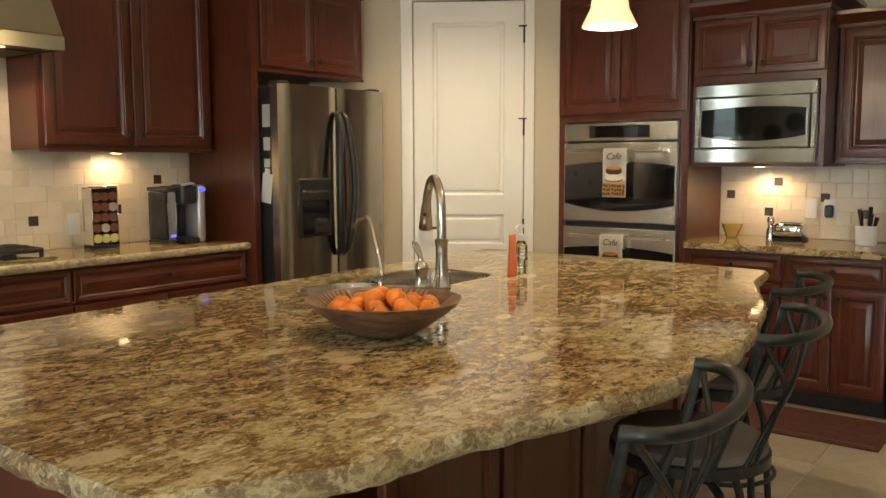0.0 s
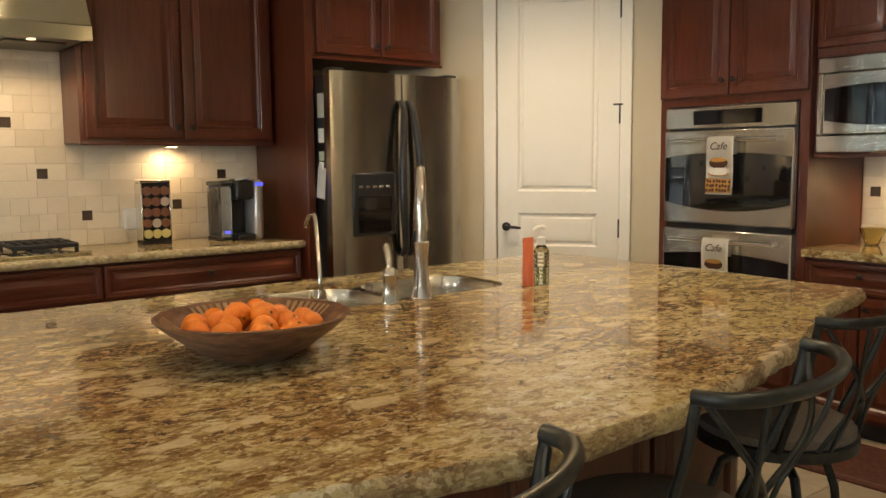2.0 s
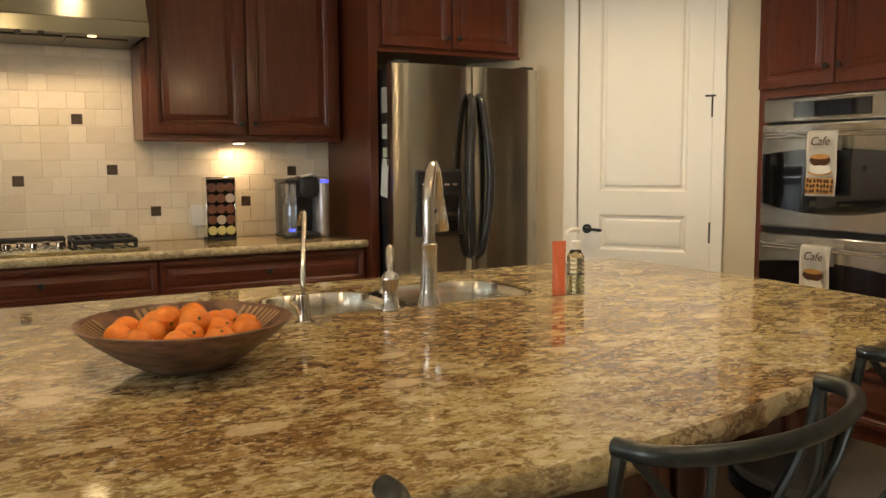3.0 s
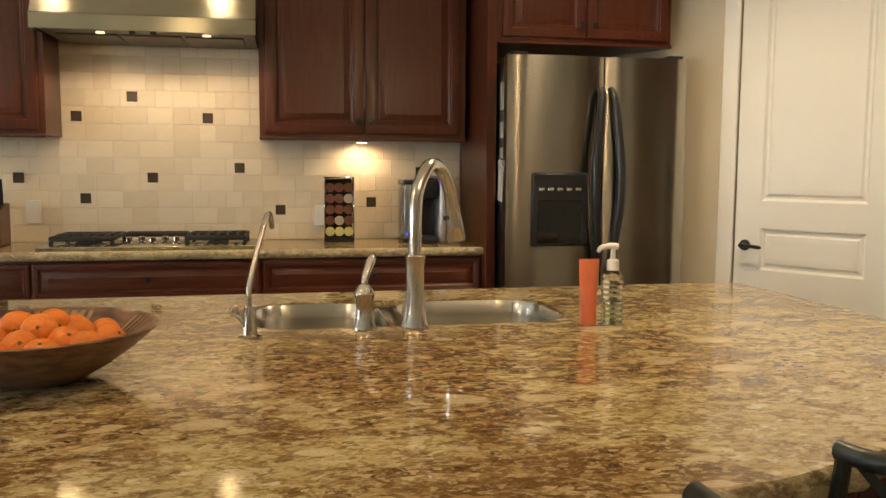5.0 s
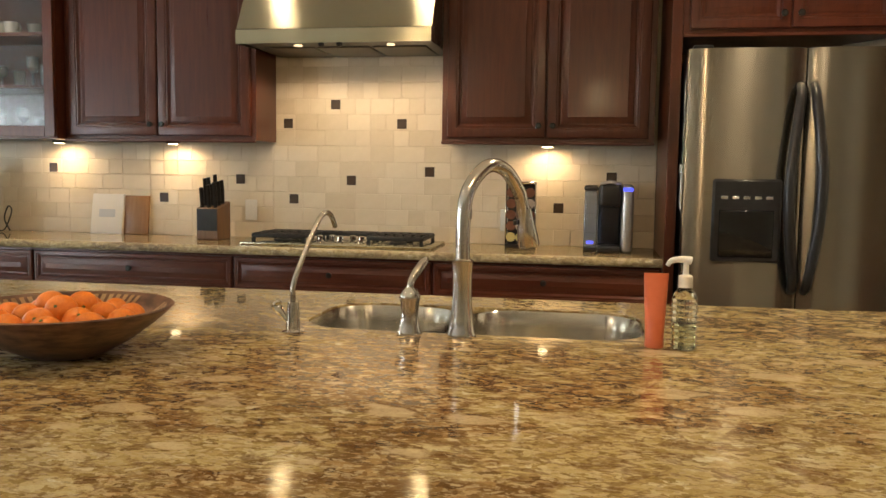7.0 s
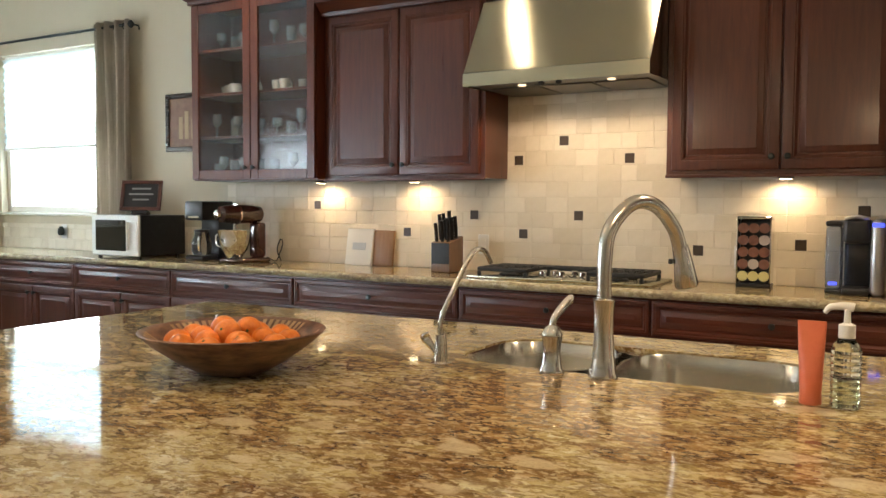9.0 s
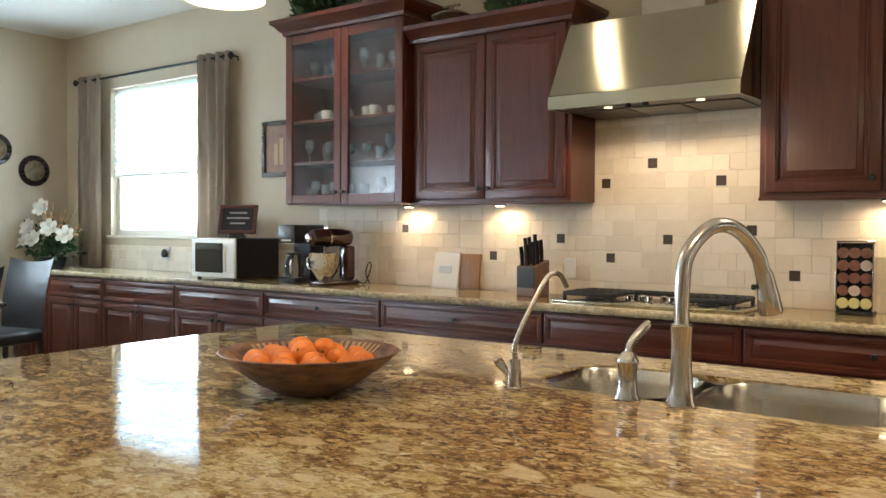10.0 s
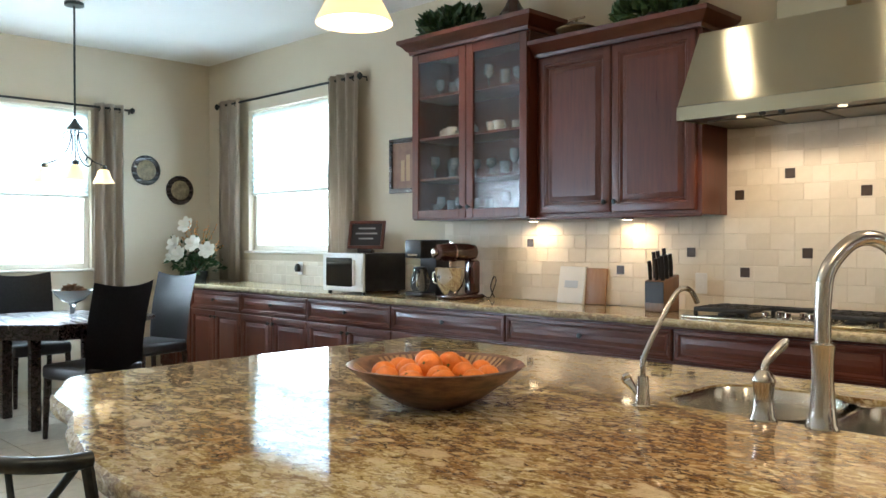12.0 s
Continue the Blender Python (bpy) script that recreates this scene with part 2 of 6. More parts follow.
STONE = varied("tumbled_travertine", (0.74, 0.66, 0.52), (0.80, 0.72, 0.585), 0.45)
FLOOR_STONE = varied("travertine_floor_tile", (0.40, 0.34, 0.25), (0.52, 0.45, 0.34), 0.28, 0.05)
INSERT = varied("bronze_tile", (0.035, 0.024, 0.017), (0.07, 0.045, 0.03), 0.35)


# ---- mesh helpers ----
def link_mesh(name, bm, mat, parent=None, label="", smooth=None):
    me = bpy.data.meshes.new(name)
    bmesh.ops.recalc_face_normals(bm, faces=bm.faces)
    bm.to_mesh(me)
    bm.free()
    me.materials.append(mat)
    ob = new(name, me)
    if smooth is not None:
        me.shade_smooth()
        me.set_sharp_from_angle(angle=radians(smooth))
    if parent is not None:
        ob.parent = parent
    if label:
        ob["label"] = label
    return ob


def part(name, bm, mat, parent, label="", smooth=40):
    return link_mesh(name, bm, mat, parent, label, smooth)


def thing(name, m, label, category, group="", kind=""):
    ob = new(name)
    ob.empty_display_size = 0.1
    ob.matrix_basis = m
    return tagged(ob, label, category, group, kind)


def box(x0, x1, y0, y1, z0, z1, bevel=0.0, bm=None, seg=1):
    b = bmesh.new()
    bmesh.ops.create_cube(b, size=1)
    for v in b.verts:
        v.co = ((x0 + x1) / 2 + v.co.x * (x1 - x0), (y0 + y1) / 2 + v.co.y * (y1 - y0), (z0 + z1) / 2 + v.co.z * (z1 - z0))
    if bevel:
        bmesh.ops.bevel(b, geom=list(b.edges), offset=bevel, segments=seg, profile=0.5, affect="EDGES")
    return merge(bm, b)


def merge(bm, b):
    if bm is None:
        return b
    me = bpy.data.meshes.new("tmp")
    b.to_mesh(me)
    b.free()
    bm.from_mesh(me)
    bpy.data.meshes.remove(me)
    return bm


def lathe(profile, seg=32, at=(0, 0, 0), bm=None):
    b = bmesh.new()
    rings = []
    for r, z in profile:
        rings.append([b.verts.new((at[0] + r * math.cos(2 * math.pi * k / seg), at[1] + r * math.sin(2 * math.pi * k / seg), at[2] + z)) for k in range(seg)])
    for p, q in zip(rings, rings[1:]):
        for k in range(seg):
            b.faces.new((p[k], p[(k + 1) % seg], q[(k + 1) % seg], q[k]))
    b.faces.new(rings[0])
    b.faces.new(rings[-1])
    bmesh.ops.remove_doubles(b, verts=b.verts, dist=1e-5)
    return merge(bm, b)


def tube(points, radius, seg=10, bm=None, flat=1.0):
    """A rod along a row of points; radius may be a list."""
    b = bmesh.new()
    pts = [Vector(p) for p in points]
    rad = radius if isinstance(radius, (list, tuple)) else [radius] * len(pts)
    rings, side = [], None
    for k, p in enumerate(pts):
        d = (pts[min(k + 1, len(pts) - 1)] - pts[max(k - 1, 0)]).normalized()
        if side is None:
            side = d.orthogonal().normalized()
        side = (side - d * side.dot(d)).normalized()
        up = d.cross(side)
        rings.append([b.verts.new(p + rad[k] * (math.cos(a) * side + flat * math.sin(a) * up)) for a in (2 * math.pi * i / seg for i in range(seg))])
    for p, q in zip(rings, rings[1:]):
        for k in range(seg):
            b.faces.new((p[k], p[(k + 1) % seg], q[(k + 1) % seg], q[k]))
    b.faces.new(rings[0])
    b.faces.new(rings[-1])
    return merge(bm, b)


def curve(points, n=6):
    """Points along a smooth line through the given ones."""
    p = [Vector(q) for q in points]
    p = [2 * p[0] - p[1]] + p + [2 * p[-1] - p[-2]]
    out = []
    for a, b, c, d in zip(p, p[1:], p[2:], p[3:]):
        for k in range(n):
            t = k / n
            out.append(0.5 * (2 * b + (c - a) * t + (2 * a - 5 * b + 4 * c - d) * t * t + (3 * b - a - 3 * c + d) * t ** 3))
    return out + [p[-2]]


def slab(outline, z0, z1, bm=None):
    b = bmesh.new()
    low = [b.verts.new((x, y, z0)) for x, y in outline]
    top = [b.verts.new((x, y, z1)) for x, y in outline]
    n = len(outline)
    for k in range(n):
        b.faces.new((low[k], low[(k + 1) % n], top[(k + 1) % n], top[k]))
    b.faces.new(low[::-1])
    b.faces.new(top)
    return merge(bm, b)


def panel(x0, x1, z0, z1, y, rail=0.065, raised=True, thick=0.022):
    """A cabinet door or drawer front with a profiled frame round a raised field; its face looks to -y."""
    steps = [(0, thick), (0, 0.005), (0.003, 0.001), (0.006, 0), (rail - 0.020, 0), (rail - 0.017, 0.004), (rail - 0.010, 0.003), (rail - 0.004, 0.009), (rail, 0.013)]
    steps += [(rail + 0.007, 0.013), (rail + 0.010, 0.010), (rail + 0.032, 0.003), (rail + 0.035, 0.001)] if raised else [(rail + 0.01, 0.009)]
    b = bmesh.new()
    rings = []
    for inset, deep in steps:
        rings.append([b.verts.new((x, y + deep, z)) for x, z in ((x0 + inset, z0 + inset), (x1 - inset, z0 + inset), (x1 - inset, z1 - inset), (x0 + inset, z1 - inset))])
    for p, q in zip(rings, rings[1:]):
        for k in range(4):
            b.faces.new((p[k], p[(k + 1) % 4], q[(k + 1) % 4], q[k]))
    b.faces.new(rings[-1])
    b.faces.new(rings[0][::-1])
    return b


def knob(x, y, z, parent):
    part("knob", lathe_y([(0.006, 0), (0.006, 0.012), (0.014, 0.018), (0.015, 0.024), (0.009, 0.029)], (x, y, z)), BRONZE, parent, "small dark bronze knob")


def lathe_y(profile, at, seg=14, bm=None):
    """A turned piece whose axis runs towards -y."""
    b = lathe(profile, seg)
    for v in b.verts:
        v.co = (at[0] + v.co.x, at[1] - v.co.z, at[2] + v.co.y)
    return merge(bm, b)


def structure(name, bm, mat, label, category, smooth=None):
    return tagged(link_mesh(name, bm, mat, None, "", smooth), label, category, "", "structure")


# ---- the room ----
X0, X1, Y0, Y1, TOP = -3.33, 6.62, -3.3, 5.51, 3.10
structure("floor", box(X0 - 0.1, X1 + 0.1, Y0 - 0.1, Y1 + 0.1, -0.1, -0.006), GROUT, "beige grout bed under the floor tiles", "floor")
structure("ceiling", box(X0 - 0.1, X1 + 0.1, Y0 - 0.1, Y1 + 0.1, TOP, TOP + 0.1), CEILING, "plain white painted ceiling", "ceiling")
WINB = (-2.59, -1.09, 1.23, 2.56)      # back window: x0, x1, z0, z1
b = box(X0, WINB[0], Y1, Y1 + 0.14, 0, TOP)
box(WINB[1], X1, Y1, Y1 + 0.14, 0, TOP, 0, b)
box(WINB[0], WINB[1], Y1, Y1 + 0.14, 0, WINB[2], 0, b)
box(WINB[0], WINB[1], Y1, Y1 + 0.14, WINB[3], TOP, 0, b)
structure("wall_north", b, WALL, "beige painted wall with a window opening", "wall")
WINL = (2.75, 4.31, 1.07, 2.52)        # window in the dining wall: y0, y1, z0, z1
PATIO = (-1.9, 0.5, 2.25)              # glazed door in the same wall: y0, y1, top
b = box(X0 - 0.14, X0, Y0, PATIO[0], 0, TOP)
box(X0 - 0.14, X0, PATIO[1], WINL[0], 0, TOP, 0, b)
box(X0 - 0.14, X0, PATIO[0], PATIO[1], PATIO[2], TOP, 0, b)
box(X0 - 0.14, X0, WINL[1], Y1 + 0.14, 0, TOP, 0, b)
box(X0 - 0.14, X0, WINL[0], WINL[1], 0, WINL[2], 0, b)
box(X0 - 0.14, X0, WINL[0], WINL[1], WINL[3], TOP, 0, b)
structure("wall_west", b, WALL, "beige painted dining wall with a window opening", "wall")
structure("wall_east", box(X1, X1 + 0.14, Y0, Y1, 0, TOP), WALL, "beige painted wall behind the ovens", "wall")
structure("wall_south", box(X0, X1, Y0 - 0.14, Y0, 0, TOP), WALL, "plain beige painted wall behind the kitchen", "wall")

# pantry wall, set across the corner
PA, PB = Vector((5.27, 5.06)), Vector((6.075, 3.85))
pdir = (PB - PA).normalized()
PANTRY = Matrix.Translation((PA.x, PA.y, 0)) @ Matrix.Rotation(math.atan2(pdir.y, pdir.x), 4, "Z")
L0, L1, DH = 0.455, 1.185, 2.44
b = box(-0.25, L0 - 0.02, 0, 0.12, 0, TOP)
box(L1 + 0.02, 1.62, 0, 0.12, 0, TOP, 0, b)
box(L0 - 0.02, L1 + 0.02, 0, 0.12, DH + 0.02, TOP, 0, b)
ob = structure("wall_pantry", b, WALL, "beige painted wall set across the corner", "wall")
ob.matrix_basis = PANTRY
b = box(L0 - 0.085, L0 - 0.004, -0.018, 0.0, 0, DH + 0.08, 0.004)
box(L1 + 0.004, L1 + 0.07, -0.018, 0.0, 0, DH + 0.08, 0.004, b)
box(L0 - 0.004, L1 + 0.004, -0.018, 0.0, DH + 0.004, DH + 0.08, 0.004, b)
ob = structure("trim", b, WHITE, "white painted door casing", "door casing")
ob.matrix_basis = PANTRY
door = thing("door_1", PANTRY, "closed white three-panel pantry door with a dark lever", "door", kind="structure")


def door_leaf():
    b = bmesh.new()
    w0, w1, y = L0, L1, 0.004
    xs = [w0, w0 + 0.125, w1 - 0.125, w1]
    zs = [0.01, 0.20, 0.70, 0.84, 1.04, 1.17, DH - 0.13, DH]
    box(w0, w1, y + 0.012, y + 0.04, 0.01, DH, 0, b)
    for a, c, e, f in ((0, 1, 0, 7), (2, 3, 0, 7), (1, 2, 0, 1), (1, 2, 2, 3), (1, 2, 4, 5), (1, 2, 6, 7)):
        box(xs[a], xs[c], y, y + 0.0125, zs[e], zs[f], 0, b)
    for e, f in ((1, 2), (3, 4), (5, 6)):
        rings = []
        for inset, deep in ((0, 0.0), (0.012, 0.0118), (0.024, 0.0118), (0.034, 0.004), (0.055, 0.001), (0.060, 0.001)):
            rings.append([b.verts.new((px, y + deep, pz)) for px, pz in ((xs[1] + inset, zs[e] + inset), (xs[2] - inset, zs[e] + inset), (xs[2] - inset, zs[f] - inset), (xs[1] + inset, zs[f] - inset))])
        for p, q in zip(rings, rings[1:]):
            for k in range(4):
                b.faces.new((p[k], p[(k + 1) % 4], q[(k + 1) % 4], q[k]))
        b.faces.new(rings[-1])
    return b


part("door_leaf", door_leaf(), WHITE, door, "white three-panel leaf", 20)
h = part("door_handle", lathe_y([(0.027, 0), (0.027, 0.008), (0.012, 0.014), (0.010, 0.045), (0.012, 0.05)], (L0 + 0.055, 0.004, 0.955), 18), BRONZE, door, "dark bronze lever handle")
part("lever", tube(curve([(L0 + 0.055, -0.042, 0.955), (L0 + 0.10, -0.046, 0.955), (L0 + 0.155, -0.044, 0.950)], 4), [0.009] * 8 + [0.006], 8), BRONZE, h)
for z in (0.30, 0.955, 1.62, 2.22):
    b = box(L1 - 0.004, L1 + 0.012, -0.006, 0.004, z - 0.05, z + 0.05, 0.002)
    tube([(L1 + 0.004, -0.012, z - 0.055), (L1 + 0.004, -0.012, z + 0.055)], 0.007, 8, b)
    if z > 1.5:
        box(L1 - 0.035, L1 + 0.02, -0.022, -0.012, z + 0.05, z + 0.06, 0.002, b)
    part("hinge", b, BRONZE, door, "dark bronze hinge")


# ---- windows ----
def window(name, m, w, z0, z1, shade_z):
    """Built along local x, its inside towards -y; y = 0 is the wall's inner face."""
    win = thing(name, m, "white framed window with a half-lowered white shade", "window", kind="structure")
    mid = (z0 + z1) / 2
    b = box(0, 0.05, 0.06, 0.11, z0, z1, 0.004)
    box(w - 0.05, w, 0.06, 0.11, z0, z1, 0.004, b)
    box(0.05, w - 0.05, 0.06, 0.11, z1 - 0.05, z1, 0.004, b)
    box(0.05, w - 0.05, 0.06, 0.11, z0, z0 + 0.05, 0.004, b)
    part("window_frame", b, WHITE, win)
    part("meeting_rail", box(0.05, w - 0.05, 0.065, 0.105, mid - 0.02, mid + 0.02, 0.004), WHITE, win)
    part("window_sill", box(-0.04, w + 0.04, -0.03, 0.06, z0 - 0.025, z0 - 0.002, 0.006), WHITE, win)
    for lo, hi in ((z0 + 0.05, mid - 0.02), (mid + 0.02, z1 - 0.05)):
        p = part("pane", box(0.05, w - 0.05, 0.083, 0.087, lo, hi), PANE, win)
        p.visible_shadow = False
    b = bmesh.new()
    n = 26
    step = (z1 - 0.03 - shade_z) / n
    rows = [[b.verts.new((x, 0.035 + (0.008 if k % 2 else -0.008), shade_z + k * step)) for x in (0.015, w - 0.015)] for k in range(n + 1)]
    for p, q in zip(rows, rows[1:]):
        b.faces.new((p[0], p[1], q[1], q[0]))
    bmesh.ops.solidify(b, geom=list(b.faces), thickness=0.002)
    part("shade", b, SHADE, win, "white pleated cellular shade")
    part("shade_rail", box(0.015, w - 0.015, 0.02, 0.05, shade_z - 0.025, shade_z, 0.004), WHITE, win)
    return win


window("window_1", pose(WINB[0], Y1, 0), WINB[1] - WINB[0], WINB[2], WINB[3], 1.78)
window("window_2", pose(X0, WINL[0], 0, 0, 0, 90), WINL[1] - WINL[0], WINL[2], WINL[3], 1.735)
patio = thing("door_2", pose(X0, PATIO[0], 0, 0, 0, 90), "white framed sliding glass patio door", "door", kind="structure")
pw = PATIO[1] - PATIO[0]
for a, e in ((0.0, pw / 2 + 0.03), (pw / 2 - 0.03, pw)):
    y = 0.05 if a == 0 else 0.09
    s = box(a, a + 0.07, y, y + 0.035, 0.03, PATIO[2], 0.004)
    box(e - 0.07, e, y, y + 0.035, 0.03, PATIO[2], 0.004, s)
    box(a + 0.07, e - 0.07, y, y + 0.035, 0.03, 0.12, 0.004, s)
    box(a + 0.07, e - 0.07, y, y + 0.035, PATIO[2] - 0.08, PATIO[2], 0.004, s)
    sash = part("door_frame", s, WHITE, patio)
    p = part("pane", box(a + 0.07, e - 0.07, y + 0.015, y + 0.019, 0.12, PATIO[2] - 0.08), PANE, sash)
    p.visible_shadow = False
part("door_sill", box(0, pw, 0.0, 0.14, 0.0, 0.03, 0.004), WHITE, patio)
for m, w, h in ((pose(-1.84, 6.6, 1.6), 5.0, 5.0), (pose(-4.6, 1.6, 1.6, 0, 0, 90), 9.0, 5.0)):
    ob = tagged(link_mesh("backdrop", box(-w / 2, w / 2, 0, 0.02, -h / 2, h / 2), SKYGLOW), "bright overcast sky outside the window", "backdrop", "", "structure")
    ob.matrix_basis = m


def curtain(x0, x1, y, z0, z1, folds, m, gather=0.0):
    cur = thing("curtain", m, "taupe grommet curtain panel hanging beside the window", "curtain", "curtains")
    b = bmesh.new()
    n = folds * 8
    rows = []
    for r in range(9):
        t = r / 8
        row = []
        for k in range(n + 1):
            u = k / n
            wave = math.sin(u * folds * 2 * math.pi) * (0.035 + 0.012 * math.sin(3 * t + u * 5))
            row.append(b.verts.new((x0 + (x1 - x0) * u + 0.006 * math.sin(7 * t + 9 * u), y + wave, z1 + (z0 - z1) * t)))
        rows.append(row)
    for p, q in zip(rows, rows[1:]):
        for k in range(n):
            b.faces.new((p[k], p[k + 1], q[k + 1], q[k]))
    bmesh.ops.solidify(b, geom=list(b.faces), thickness=0.003)
    part("fabric", b, CURTAIN, cur, "", 180)
    for k in range(folds):
        u = (k + 0.5) / folds
        ring = [(x0 + (x1 - x0) * u, y + 0.022 * math.cos(a), z1 - 0.05 + 0.022 * math.sin(a)) for a in (i * math.pi / 6 for i in range(13))]
        part("grommet", tube(ring, 0.004, 6), BRONZE, cur, "dark metal grommet")
    return cur


def rod(x0, x1, y, z, m):
    r = thing("curtain_rod", m, "thin dark metal curtain rod with end finials", "curtain rod", "curtain rods")
    part("bar", tube([(x0, y, z), (x1, y, z)], 0.011, 10), BRONZE, r)
    for x in (x0, x1):
        part("finial", lathe([(0.004, -0.03), (0.02, -0.015), (0.024, 0), (0.02, 0.015), (0.004, 0.03)], 12, (x, y, z)), BRONZE, r)
        part("bracket", tube([(x, y, z), (x, y + 0.07, z), (x, y + 0.075, z - 0.03)], 0.007, 8), BRONZE, r)


rod(-3.02, -0.80, Y1 - 0.09, 2.64, pose(0, 0, 0))
curtain(-2.98, -2.60, Y1 - 0.09, 0.94, 2.68, 3, pose(0, 0, 0))
curtain(-1.22, -0.82, Y1 - 0.09, 1.0, 2.68, 4, pose(0, 0, 0))
rod(2.3 - 2.75, 4.66 - 2.75, -0.09, 2.545, pose(X0, 2.75, 0, 0, 0, 90))
curtain(4.30 - 2.75, 4.58 - 2.75, -0.09, 0.02, 2.585, 3, pose(X0, 2.75, 0, 0, 0, 90))
curtain(2.35 - 2.75, 2.72 - 2.75, -0.09, 0.02, 2.585, 3, pose(X0, 2.75, 0, 0, 0, 90))


# ---- cabinets ----
CT = 0.93                              # top of the back counter


def base_unit(x0, x1, m, depth=0.53, doors=2, label="cherry base cabinet with a drawer over two doors"):
    """Carcass from the floor to the counter's underside; the local front looks to -y at y = 0."""
    u = thing("base_cabinet", m, label, "cabinet", "base cabinets")
    part("body", box(x0, x1, 0.022, depth, 0.10, CT - 0.04), CHERRY, u)
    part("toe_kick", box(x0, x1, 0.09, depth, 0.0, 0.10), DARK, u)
    d = part("drawer", panel(x0 + 0.006, x1 - 0.006, 0.715, CT - 0.055, 0, 0.032), CHERRY_X, u, "", 25)
    knob((x0 + x1) / 2, 0, 0.80, d)
    if doors:
        w = (x1 - x0) / doors
        for k in range(doors):
            a, c = x0 + k * w + 0.005, x0 + (k + 1) * w - 0.005
            dr = part("cabinet_door", panel(a, c, 0.12, 0.70, 0, 0.06), CHERRY, u, "", 25)
            knob(c - 0.03 if k == 0 else a + 0.03, 0, 0.65, dr)
    else:
        for lo, hi in ((0.12, 0.41), (0.42, 0.70)):
            d = part("drawer", panel(x0 + 0.006, x1 - 0.006, lo, hi, 0, 0.045), CHERRY_X, u, "", 25)
            knob((x0 + x1) / 2, 0, (lo + hi) / 2, d)
    return u


def crown(x0, x1, depth, z0, z1, left=True, right=True):
    """Stepped crown moulding round the front and the free ends."""
    b = bmesh.new()
    prof = [(0.0, 0.0), (0.012, 0.0), (0.016, 0.22), (0.030, 0.30), (0.055, 0.62), (0.075, 0.74), (0.078, 1.0), (0.0, 1.0)]
    rings = []
    for out, t in prof:
        z = z0 + (z1 - z0) * t
        a = x0 - (out if left else 0)
        c = x1 + (out if right else 0)
        rings.append([b.verts.new(p) for p in ((a, depth, z), (a, -out, z), (c, -out, z), (c, depth, z))])
    for p, q in zip(rings, rings[1:]):
        for k in range(3):
            b.faces.new((p[k], p[k + 1], q[k + 1], q[k]))
    return b


def wall_unit(x0, x1, m, z0, z1, depth, zc, name="wall_cabinet", label="cherry wall cabinet with two raised-panel doors", left=True, right=True, rail=0.065):
    u = thing(name, m, label, "cabinet", "wall cabinets")
    part("body", box(x0, x1, 0.022, depth, z0, zc - 0.01), CHERRY, u)
    part("bottom_rail", box(x0 - 0.002, x1 + 0.002, 0.006, 0.022, z0 - 0.012, z0 + 0.004, 0.003), CHERRY_X, u)
    mid = (x0 + x1) / 2
    for a, c, s in ((x0 + 0.028, mid - 0.004, 1), (mid + 0.004, x1 - 0.028, -1)):
        d = part("cabinet_door", panel(a, c, z0 + 0.022, z1, 0, rail), CHERRY, u, "", 25)
        knob(c - 0.03 if s > 0 else a + 0.03, 0, z0 + 0.08, d)
    part("crown", crown(x0, x1, depth, z1 + 0.006, zc, left, right), CHERRY_X, u, "stepped crown moulding", 25)
    return u


FRONT = pose(0, 4.965, 0)
EDGES = [-3.32, -2.707, -1.852, -0.888, 0.088, 1.122, 2.236, 3.255, 4.323]
for a, c in zip(EDGES, EDGES[1:]):
    base_unit(a, c, FRONT, 0.53, 2)
UP = pose(0, 5.195, 0)
wall_unit(1.168, 2.262, UP, 1.463, 2.43, 0.305, 2.53, left=False)
wall_unit(3.25, 4.288, UP, 1.463, 2.43, 0.305, 2.53, right=False)


def glass_cabinet():
    x0, x1, z0, z1, depth, zc = 0.130, 1.163, 1.463, 2.60, 0.375, 2.705
    u = thing("glass_cabinet", pose(0, 5.125, 0), "taller cherry wall cabinet with two textured-glass doors full of glassware", "cabinet", "wall cabinets")
    b = box(x0, x0 + 0.02, 0.022, depth, z0, zc)
    box(x1 - 0.02, x1, 0.022, depth, z0, zc, 0, b)
    box(x0 + 0.02, x1 - 0.02, depth - 0.012, depth, z0, zc, 0, b)
    box(x0 + 0.02, x1 - 0.02, 0.022, depth - 0.012, z0, z0 + 0.02, 0, b)
    box(x0 + 0.02, x1 - 0.02, 0.022, depth - 0.012, z1, z1 + 0.03, 0, b)
    part("body", b, CHERRY, u)
    for z in (1.742, 2.02, 2.305):
        part("shelf", box(x0 + 0.021, x1 - 0.021, 0.03, depth - 0.014, z - 0.009, z + 0.009), CHERRY_X, u)
    mid = (x0 + x1) / 2
    for a, c, s in ((x0 + 0.004, mid - 0.003, 1), (mid + 0.003, x1 - 0.004, -1)):
        b = bmesh.new()
        r = 0.06
        box(a, a + r, 0, 0.022, z0 + 0.008, z1, 0.003, b)
        box(c - r, c, 0, 0.022, z0 + 0.008, z1, 0.003, b)
        box(a + r, c - r, 0.001, 0.022, z0 + 0.008, z0 + 0.008 + r, 0.003, b)
        box(a + r, c - r, 0.001, 0.022, z1 - r, z1, 0.003, b)
        d = part("cabinet_door", b, CHERRY, u, "glazed cherry door frame")
        p = part("pane", box(a + r - 0.004, c - r + 0.004, 0.010, 0.014, z0 + r, z1 - r + 0.004), SEEDED, d, "wavy textured glass")
        p.visible_shadow = False
        knob(c - 0.03 if s > 0 else a + 0.03, 0, z0 + 0.08, d)
    part("crown", crown(x0, x1, depth, z1 + 0.006, zc), CHERRY_X, u, "stepped crown moulding", 25)


